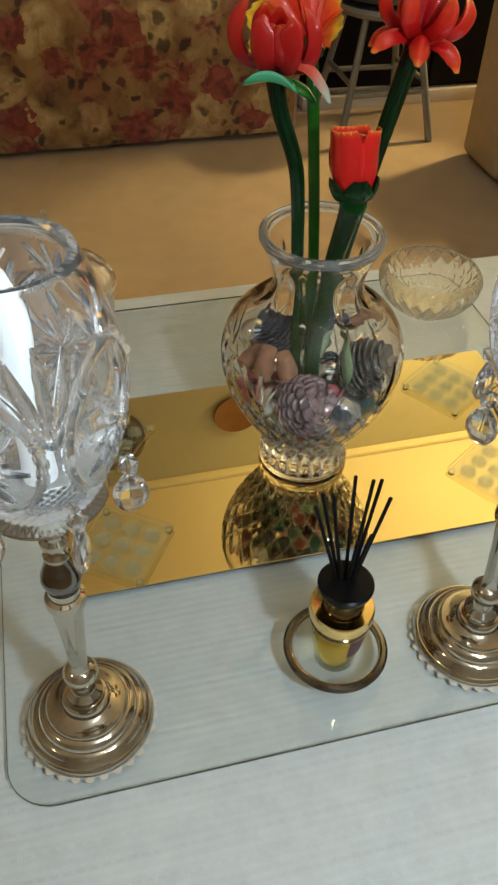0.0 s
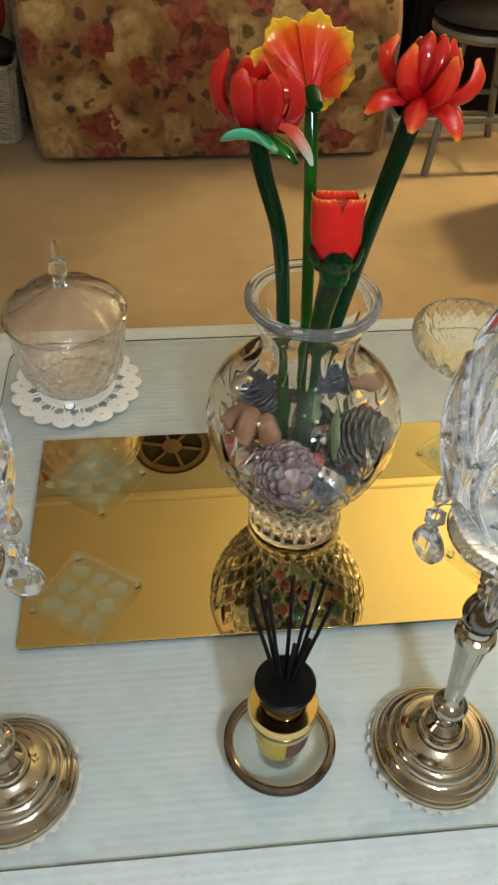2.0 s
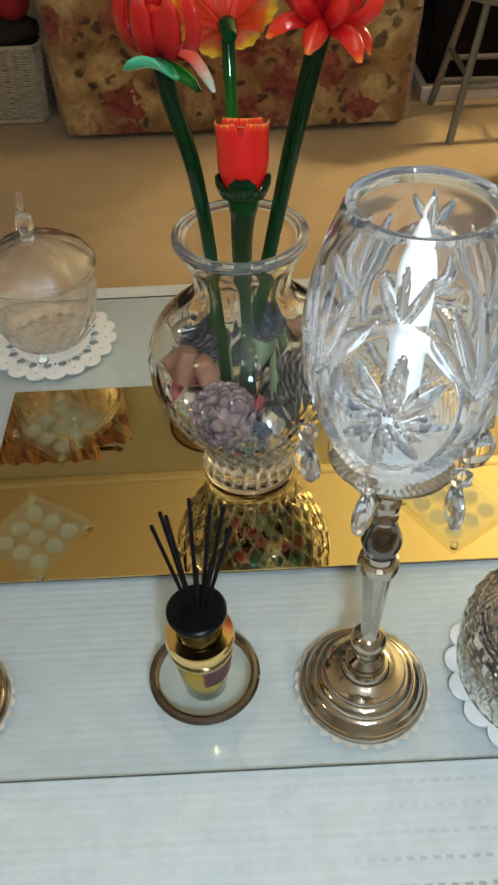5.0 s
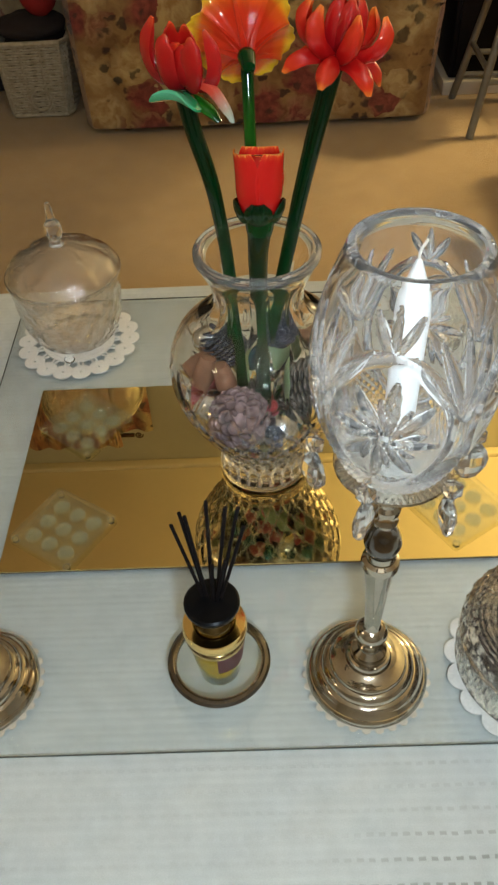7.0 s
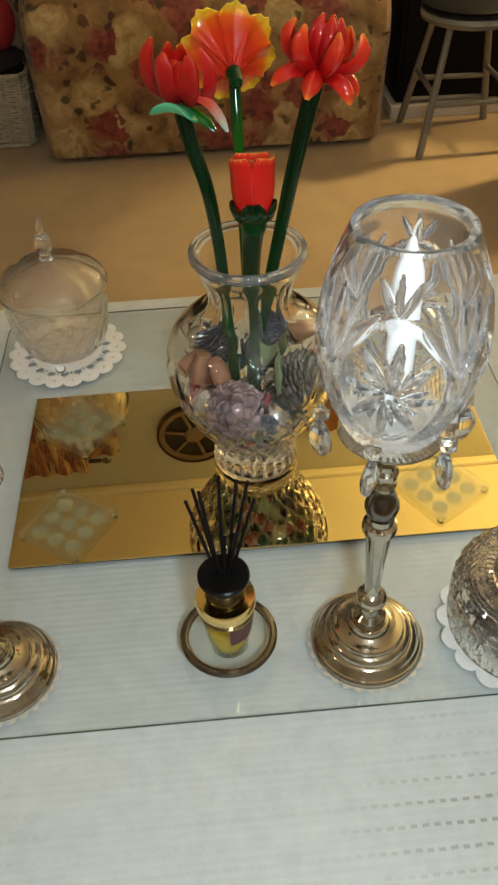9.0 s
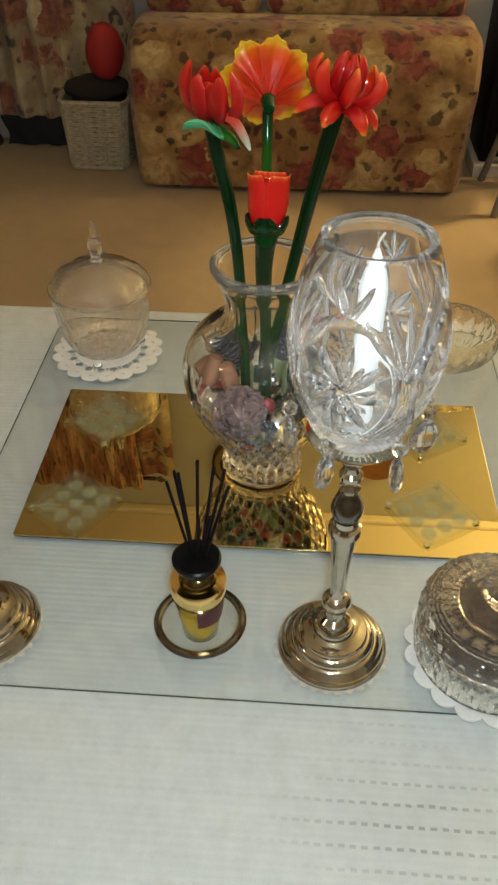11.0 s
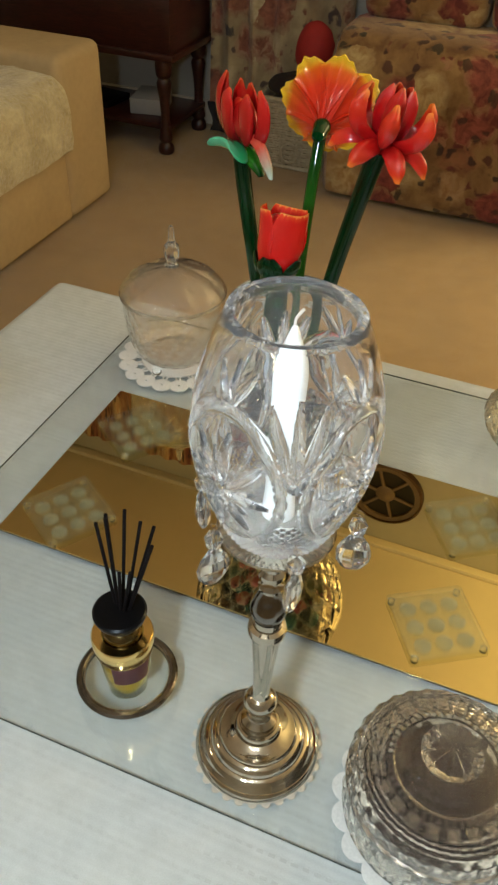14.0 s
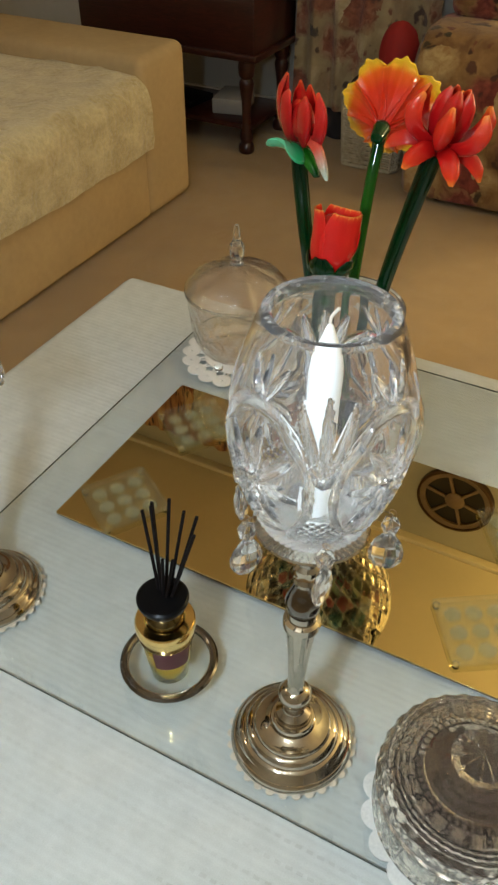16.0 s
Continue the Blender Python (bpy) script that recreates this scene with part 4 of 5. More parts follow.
for k in range(5):
    line = [(0.003, 0.004), (0.014, 0.016), (0.021, 0.036), (0.020, 0.056), (0.013, 0.072)]
    part("petal", petal(bmesh.new(), line, (0.007, 0.0110, 0.0132, 0.0138, 0.0130, 0.0106, 0.0028), radians(-60 + 72 * k), at, 0.80, 0.0042, 16, 28), M_RED, f3)

# short scarlet tulip
f4 = thing("glass_tulip", (0.3033, 0.1406, 0.4964), "scarlet blown-glass tulip bud with dark green calyx", "glass flower", "glass flowers in the vase")
stem_part(f4, [(0.3052, 0.1600, 0.4963), (0.3040, 0.1500, 0.6000), (0.3030, 0.1280, 0.6800), (0.3035, 0.1080, 0.7350), (0.3050, 0.0990, 0.7620), (0.3058, 0.0962, 0.7810)], 0.0080, 0.0118, M_STEM)
at = aim(Vector((0.3060, 0.0970, 0.7820)) - f4.location, (0.02, 0.26, 0.97)) @ Matrix.Diagonal((0.77, 0.75, 0.92, 1.0))
for k in range(3):
    line = [(0.004, 0.0), (0.016, 0.004), (0.0225, 0.020), (0.0235, 0.038), (0.0275, 0.058)]
    part("petal", petal(bmesh.new(), line, (0.008, 0.019, 0.0255, 0.0270, 0.0200), radians(30 + 120 * k), at, 0.42, 0.0026, 18), M_TULIP, f4)
for k in range(3):
    line = [(0.003, 0.002), (0.014, 0.010), (0.0200, 0.026), (0.0170, 0.046), (0.0050, 0.054)]
    part("petal", petal(bmesh.new(), line, (0.007, 0.018, 0.0240, 0.0220, 0.0160), radians(90 + 120 * k), at, 0.55, 0.0026, 14), M_TULIP, f4)
part("bud", turned([(0.004, 0.004), (0.018, 0.012), (0.0210, 0.030), (0.0190, 0.046), (0.0110, 0.0535), (0.0, 0.0545)], 36, 3, lambda a, r, z, i: at @ Vector((r * (1 + 0.10 * math.cos(3 * a + z * 30)) * math.cos(a), r * (1 + 0.10 * math.cos(3 * a + z * 30)) * math.sin(a), z))), M_TULIP, f4)
part("calyx", turned([(0.0, -0.020), (0.0135, -0.018), (0.0165, -0.006), (0.0185, 0.002), (0.0150, 0.005), (0.0, 0.004)], 24, 2), M_STEM, f4).matrix_basis = at
for k in range(4):
    part("sepal", petal(bmesh.new(), [(0.006, -0.006), (0.0190, -0.003), (0.0250, 0.006), (0.0285, 0.015)], (0.011, 0.0155, 0.0150, 0.0070), radians(-180 + 90 * k), at, 0.35, 0.003), M_STEM, f4)


# dried things in the vase
def pinecone(loc, r, h, mat, label, axis=(0, 0, 1), turn=0.0):
    bm = bmesh.new()
    ball(bm, (0, 0, 0), (r * 0.6, r * 0.6, h * 0.46), 12, 8)
    rings = 10
    for i in range(rings):
        t = (i + 0.5) / rings
        z = h * (t - 0.5)
        rad = r * math.sin(math.pi * (0.12 + 0.80 * t)) ** 0.7
        n = max(5, int(2 * math.pi * rad / (r * 0.46)))
        for k in range(n):
            a = 2 * math.pi * (k + 0.5 * (i % 2)) / n
            m = Matrix.Rotation(a, 4, "Z") @ Matrix.Translation((rad * 0.78, 0, z)) @ Matrix.Rotation(radians(-35), 4, "Y")
            ball(bm, (0, 0, 0), (r * 0.30, r * 0.235, r * 0.065), 8, 5, m)
    me = finish("pinecone", bm, mat)
    ob = new("pinecone", me)
    ob.matrix_basis = aim(loc, axis, turn)
    return tagged(ob, label, "pinecone", "dried things in the vase")


pinecone((0.2775, 0.0955, 0.5450), 0.034, 0.056, M_CONE_P, "glossy mauve pinecone inside the glass vase", (0.2, -0.8, 0.6))
pinecone((0.3565, 0.1295, 0.5558), 0.032, 0.060, M_CONE_S, "silvered brown pinecone inside the glass vase", (0.6, -0.5, 0.6))
pinecone((0.2635, 0.1675, 0.5864), 0.025, 0.048, M_CONE_D, "dark frosted pinecone inside the glass vase", (-0.5, 0.2, 0.8))
pinecone((0.3255, 0.1925, 0.5864), 0.026, 0.048, M_CONE_D, "dark frosted pinecone inside the glass vase", (0.3, 0.6, 0.7))
for x, y, z, r in ((0.2495, 0.1165, 0.5414, 0.021), (0.3225, 0.0935, 0.5288, 0.020), (0.3325, 0.1675, 0.5162, 0.018), (0.2805, 0.1575, 0.5090, 0.018), (0.3255, 0.1035, 0.5054, 0.015), (0.2685, 0.1155, 0.5090, 0.014), (0.3725, 0.1375, 0.5225, 0.012), (0.2425, 0.1775, 0.5864, 0.016), (0.3585, 0.1855, 0.5792, 0.015)):
    single("bauble", ball(bmesh.new(), (0, 0, 0), (r, r, r), 24, 14), M_BALL, (x, y, z), "silver-blue bauble among the pinecones", "bauble", group="dried things in the vase")
for x, y, z, ax in ((0.2425, 0.1295, 0.5810, (0.3, 0.2, 1)), (0.2635, 0.1215, 0.5774, (-0.3, 0.1, 1)), (0.3705, 0.1735, 0.5918, (0.9, -0.2, 0.4)), (0.2365, 0.1535, 0.5738, (1, 0.5, 0.3))):
    bm = turned([(0.0, -0.019), (0.0085, -0.017), (0.0112, -0.006), (0.0096, 0.010), (0.0082, 0.017), (0.0, 0.0195)], 14)
    ob = single("bark_piece", bm, M_BARK, (0, 0, 0), "curled piece of reddish bark in the vase", "bark", group="dried things in the vase")
    ob.matrix_basis = aim((x, y, z), ax)
for x, y, z, r in ((0.2905, 0.0925, 0.5036, 0.011), (0.2725, 0.1095, 0.4955, 0.010), (0.3105, 0.1255, 0.4910, 0.011), (0.3105, 0.1075, 0.5495, 0.009), (0.3255, 0.1375, 0.4892, 0.011)):
    single("berry", ball(bmesh.new(), (0, 0, 0), (r, r, r * 0.9), 16, 10), M_BERRY, (x, y, z), "dark red dried berry in the vase", "berry", group="dried things in the vase")
rng = random.Random(11)
for k in range(64):
    # small things packed against the glass of the lower body
    z = 0.455 + 0.085 * (k / 64) ** 0.8
    wall = 0.047 + 0.58 * (z - 0.455)
    a = k * 2.4
    q = max(0.012, wall - rng.uniform(0.012, 0.017))
    at_p = (0.3025 + q * math.cos(a), 0.156 + q * math.sin(a), z)
    r = rng.uniform(0.0090, 0.0120)
    if k % 4 == 0:
        single("bauble", ball(bmesh.new(), (0, 0, 0), (r, r, r), 16, 10), M_TEAL, at_p, "small teal bauble among the pinecones", "bauble", group="dried things in the vase")
    elif k % 4 == 1:
        pinecone(at_p, r * 1.25, r * 2.2, M_CONE_D, "small dark frosted pinecone inside the glass vase", (rng.uniform(-1, 1), rng.uniform(-1, 1), 0.5))
    elif k % 4 == 2:
        bm = petal(bmesh.new(), [(0.0, -0.014), (0.004, 0.0), (0.005, 0.010), (0.003, 0.018)], (0.003, 0.011, 0.010, 0.003), 0.0, Matrix.Identity(4), 0.3, 0.0008, 6, 6)
        ob = single("dried_leaf", bm, M_DRYLEAF, (0, 0, 0), "dried green leaf in the vase", "leaf", group="dried things in the vase")
        ob.matrix_basis = aim(at_p, (math.cos(a) * 0.5, math.sin(a) * 0.5, 1), a)
    else:
        single("berry", ball(bmesh.new(), (0, 0, 0), (r * 0.9, r * 0.9, r * 0.85), 14, 9), M_BERRY, at_p, "dark red dried berry in the vase", "berry", group="dried things in the vase")
rng = random.Random(4)
for k in range(14):
    a, q = rng.uniform(0, 2 * math.pi), rng.uniform(0.02, 0.050)
    z = 0.462 + 0.068 * rng.random()
    q = min(q, 0.032 + (z - 0.462) * 0.5)
    r = rng.uniform(0.010, 0.014)
    at_p = (0.3025 + q * math.cos(a), 0.156 + q * math.sin(a), z)
    if k % 3 == 0:
        single("bauble", ball(bmesh.new(), (0, 0, 0), (r, r, r), 20, 12), M_BALL, at_p, "silver-blue bauble among the pinecones", "bauble", group="dried things in the vase")
    elif k % 3 == 1:
        single("berry", ball(bmesh.new(), (0, 0, 0), (r * 0.8, r * 0.8, r * 0.75), 16, 10), M_BERRY, at_p, "dark red dried berry in the vase", "berry", group="dried things in the vase")
    else:
        pinecone(at_p, 0.017, 0.030, M_CONE_S, "small silvered pinecone inside the glass vase", (rng.uniform(-1, 1), rng.uniform(-1, 1), 0.7))
for x, y, z, ax, sp in ((0.3305, 0.1175, 0.5675, (0.2, 0.5, 1), 0.4), (0.2805, 0.1775, 0.5450, (-0.4, 0.3, 1), 1.7), (0.3255, 0.1825, 0.5585, (0.3, 0.6, 1), 2.6)):
    bm = petal(bmesh.new(), [(0.0, -0.02), (0.004, 0.0), (0.006, 0.016), (0.004, 0.03)], (0.004, 0.014, 0.012, 0.003), 0.0, Matrix.Identity(4), 0.3, 0.0008)
    ob = single("dried_leaf", bm, M_DRYLEAF, (0, 0, 0), "dried green leaf in the vase", "leaf", group="dried things in the vase")
    ob.matrix_basis = aim((x, y, z), ax, sp)


# ---- glass coasters on the mirror ----
def square_coaster():
    root = thing("square_coaster", (0, 0, 0), "square pale green glass coaster with nine frosted dots on the mirror", "coaster", "coasters on the mirror")
    part("plate", rounded_plate(-0.0445, 0.0445, -0.0445, 0.0445, 0.0022, 0.0062, 0.004, 0.0008, 3), M_COASTER, root, smooth=False)
    for i in (-1, 0, 1):
        for j in (-1, 0, 1):
            bm = turned([(0.0, 0.0010), (0.0096, 0.0010), (0.0096, 0.0020), (0.0, 0.0020)], 24)
            ob = part("dot", bm, M_FROST, root)
            ob.location = (0.0245 * i, 0.0245 * j, 0)
    for i in (-1, 1):
        for j in (-1, 1):
            ob = part("foot", turned([(0.0, 0.0), (0.003, 0.0), (0.004, 0.0022), (0.0, 0.0023)], 14), M_FOOT, root, clear=True)
            ob.location = (0.039 * i, 0.039 * j, 0)
    return root


sq = square_coaster()
sq.matrix_basis = pose(0.066, 0.0578, 0.4104, 0, 0, 57)
for x, y, a in ((0.0704, 0.232, -37), (0.5252, 0.0727, 33), (0.5312, 0.2377, 34)):
    copy_thing(sq, pose(x, y, 0.4104, 0, 0, a))


# ---- doilies ----
def doily(loc, r, label, turn=0.0):
    root = thing("doily", loc, label, "doily", "crochet doilies", turn)
    k = r / 0.0915
    bm = bmesh.new()
    lathe(bm, [(0.0, 0.0), (0.054 * k, 0.0), (0.054 * k, 0.0016), (0.0, 0.0018)], 60)
    for n, ri in ((60, 0.046), (54, 0.038), (44, 0.030)):
        for i in range(n):
            a = 2 * math.pi * i / n
            ball(bm, (ri * k * math.cos(a), ri * k * math.sin(a), 0.0016), (0.0018 * k, 0.0018 * k, 0.0009), 6, 4)
    part("centre", bm, M_LACE, root)
    for i in range(18):
        a = 2 * math.pi * i / 18
        bm = bmesh.new()
        c = Vector((0.0765 * k * math.cos(a), 0.0765 * k * math.sin(a), 0))
        lathe(bm, [(0.0016 * k, 0.0), (0.0148 * k, 0.0), (0.0150 * k, 0.0016), (0.0090 * k, 0.0024), (0.0016 * k, 0.0016)], 20, None, True)
        bmesh.ops.translate(bm, vec=c, verts=bm.verts)
        part("scallop", bm, M_LACE, root)
        bm = bmesh.new()
        for da in (-0.07, 0.07):
            p = Vector((0.053 * k * math.cos(a + da), 0.053 * k * math.sin(a + da), 0.0008))
            q = Vector((0.066 * k * math.cos(a + da * 0.4), 0.066 * k * math.sin(a + da * 0.4), 0.0008))
            tube(bm, [p, q], 0.0016 * k, 6)
        part("spoke", bm, M_LACE, root)
    return root


doily((0.034, 0.4194, TOP), 0.0898, "white round crochet doily with scalloped edge under the candy jar")
doily((0.566, -0.1314, TOP), 0.0920, "white crochet doily with scalloped edge under the covered dish", 7)

# ---- covered candy jar ----
jar = thing("candy_jar", (0.034, 0.4194, TOP + 0.0026), "pale peach covered glass candy jar with pointed finial", "candy jar")
jar.scale = (0.975, 0.975, 0.934)


def flute(n, depth, lo, hi):
    def move(a, r, z, i):
        if lo < z < hi:
            r -= depth * max(0.0, 1 - abs(math.sin(n * a / 2 + z * 75)) * 1.8, 1 - abs(math.sin(n * a / 2 - z * 75)) * 1.8)
        return (r * math.cos(a), r * math.sin(a), z)
    return move


jar_prof = [(0.0, 0.008), (0.036, 0.008), (0.047, 0.010), (0.058, 0.018), (0.068, 0.036), (0.0735, 0.060), (0.0765, 0.086), (0.0778, 0.108), (0.0780, 0.122), (0.0752, 0.1225), (0.0748, 0.108), (0.0735, 0.086), (0.0705, 0.060), (0.0650, 0.038), (0.055, 0.022), (0.044, 0.014), (0.0, 0.013)]
part("jar_body", turned(jar_prof, 192, 4, flute(20, 0.0030, 0.018, 0.108)), M_PEACH, jar, sharp=60, clear=True)
lid_prof = [(0.0795, 0.1232), (0.0810, 0.1255), (0.0803, 0.1300), (0.0775, 0.1365), (0.0680, 0.1470), (0.0500, 0.1580), (0.0260, 0.1660), (0.0120, 0.1705), (0.0, 0.1708)]
lid_inner = [(0.0, 0.162), (0.0240, 0.1610), (0.0470, 0.1530), (0.0650, 0.1425), (0.0745, 0.1330), (0.0762, 0.1232)]
part("finial", turned([(0.0, 0.1715), (0.0110, 0.1720), (0.0078, 0.175), (0.0072, 0.180), (0.0100, 0.183), (0.0122, 0.190), (0.0125, 0.197), (0.0108, 0.205), (0.0065, 0.210), (0.0052, 0.218), (0.0042, 0.230), (0.0030, 0.236), (0.0, 0.238)], 12, 0, flute(6, 0.0006, 0.18, 0.21)), M_CRYSTAL, jar, "clear glass spire", sharp=25, clear=True)


def swirl(a, r, z, i):
    if i < 6 and z > 0.13:
        z -= 0.0075 * max(0.0, math.cos(8 * a + r * 70)) ** 2 * min(1.0, (r - 0.012) / 0.02)
    return (r * math.cos(a), r * math.sin(a), z)


part("lid", turned(lid_prof + lid_inner, 120, 0, swirl, True), M_PEACH, jar, "domed lid with spire finial", sharp=60, clear=True)
part("lip", turned([(0.0800, 0.1225), (0.0818, 0.1240), (0.0818, 0.1275), (0.0802, 0.1292), (0.0780, 0.1280), (0.0780, 0.1236)], 96, 0, None, True), M_GLASS, jar, "clear rounded lip of the lid", clear=True)
for k in range(3):
    a = radians(-95 + 120 * k)
    part("foot", ball(bmesh.new(), (0.056 * math.cos(a), 0.056 * math.sin(a), 0.0060), (0.008, 0.007, 0.0060), 14, 8), M_GLASS, jar, clear=True)

# ---- covered dish with dark sweets ----
dish = thing("covered_dish", (0.566, -0.1314, TOP + 0.0026), "pressed smoky glass dish with knobbed lid and dark sweets inside", "covered dish")
dish.scale = (0.955, 0.955, 0.86)
dish_prof = [(0.0, 0.004), (0.070, 0.002), (0.082, 0.003), (0.0865, 0.010), (0.0875, 0.030), (0.0870, 0.052), (0.0850, 0.058), (0.0820, 0.058), (0.0830, 0.050), (0.0830, 0.014), (0.076, 0.009), (0.0, 0.009)]


def panels(n, depth, lo, hi):
    def move(a, r, z, i):
        if lo < z < hi and r > 0.03:
            r -= depth * max(0.0, 1 - abs(math.sin(n * a / 2 + z * 90)) * 2, 1 - abs(math.sin(n * a / 2 - z * 90)) * 2)
        return (r * math.cos(a), r * math.sin(a), z)
    return move


part("dish_body", turned(dish_prof, 192, 4, panels(36, 0.0030, 0.008, 0.053)), M_TAUPE, dish, sharp=25, clear=True)
rng = random.Random(9)
bm = turned([(0.0, 0.0095), (0.060, 0.0095), (0.070, 0.020), (0.071, 0.046), (0.058, 0.062), (0.0, 0.070)], 40)
for k in range(120):
    a, q = rng.uniform(0, 2 * math.pi), 0.066 * math.sqrt(rng.random())
    ball(bm, (q * math.cos(a), q * math.sin(a), 0.068 - 7 * max(0.0, q - 0.02) ** 2 + 0.006 * rng.random()), (0.008, 0.007, 0.006), 8, 6, None)
part("sweets", bm, M_CHOC, dish, "heap of dark brown sweets", kind="stuff")
lid_prof = [(0.0875, 0.0590), (0.0880, 0.0625), (0.0880, 0.0660), (0.0878, 0.0690), (0.0873, 0.0720), (0.0867, 0.0750), (0.0860, 0.0780), (0.0848, 0.0805), (0.0834, 0.0830), (0.0818, 0.0850), (0.0800, 0.0870), (0.0760, 0.0895), (0.0735, 0.0880), (0.0715, 0.0905), (0.0690, 0.0880), (0.0660, 0.0912), (0.0630, 0.0888), (0.0600, 0.0918), (0.0565, 0.0893), (0.0530, 0.0922), (0.0480, 0.0925), (0.0470, 0.0955), (0.0440, 0.0960), (0.0390, 0.0948), (0.0340, 0.0966), (0.0300, 0.0950), (0.0250, 0.0965), (0.0180, 0.0990), (0.0165, 0.1030), (0.0210, 0.1080), (0.0265, 0.1140), (0.0275, 0.1190), (0.0250, 0.1245), (0.0130, 0.1285), (0.0, 0.1275)]
lid_inner = [(0.0, 0.0910), (0.045, 0.0900), (0.070, 0.0865), (0.0775, 0.0830), (0.0820, 0.0760), (0.0838, 0.066), (0.0838, 0.0590)]


def lid_cut(a, r, z, i):
    if i < len(lid_prof):
        if 0.047 < r < 0.081 and z > 0.08:
            z -= 0.0030 * abs(1 - 2 * ((24 * a / math.pi) % 1.0))
        elif r >= 0.08 and 0.061 < z < 0.0868:
            r -= 0.0024 * max(abs(1 - 2 * ((15 * a / math.pi) % 1.0)), abs(1 - 2 * ((z * 118) % 1.0)))
        elif z > 0.105:
            z -= 0.0025 * max(0.0, math.cos(12 * a)) * (r > 0.008)
    return (r * math.cos(a), r * math.sin(a), z)


part("lid", turned(lid_prof + lid_inner, 240, 0, lid_cut, True), M_SMOKE, dish, "panelled lid with faceted knob", sharp=18, clear=True)

for k in range(22):
    a = 2 * math.pi * (k + 0.5) / 22
    bm = bmesh.new()
    turn_m = Matrix.Rotation(a, 4, "Z")
    box(bm, (0.0555, -0.0058, 0.0912), (0.0685, 0.0058, 0.0925), 0.0004, 1, turn_m)
    box(bm, (0.0585, -0.0032, 0.0924), (0.0655, 0.0032, 0.0938), 0.0005, 1, turn_m)
    part("panel", bm, M_SMOKE, dish, sharp=30, clear=True)

# ---- low cut-glass bowl ----
bowl_o = spline([(0.0, 0.0, 0), (0.040, 0.0, 0), (0.052, 0.006, 0), (0.068, 0.022, 0), (0.077, 0.040, 0), (0.078, 0.053, 0), (0.074, 0.061, 0), (0.069, 0.065, 0)], 5)
bowl_i = spline([(0.0655, 0.0645, 0), (0.0715, 0.057, 0), (0.0725, 0.044, 0), (0.063, 0.026, 0), (0.046, 0.012, 0), (0.0, 0.008, 0)], 4)


def bowl_cut(a, r, z, i):
    if 3 < i < len(bowl_o):
        r -= 0.0036 * max(0.0, 1 - abs(math.sin(12 * a + z * 100)) * 2.0, 1 - abs(math.sin(12 * a - z * 100)) * 2.0)
        z += 0.0010 * math.cos(24 * a) * max(0.0, (z - 0.05) / 0.015)
    return (r * math.cos(a), r * math.sin(a), z)


single("glass_bowl", turned([(max(0, v.x), v.y) for v in bowl_o] + [(max(0, v.x), v.y) for v in bowl_i], 192, 0, bowl_cut), M_AMBER, (0.585, 0.435, TOP), "low pale amber cut-glass bowl on the glass top", "bowl", sharp=50, clear=True)

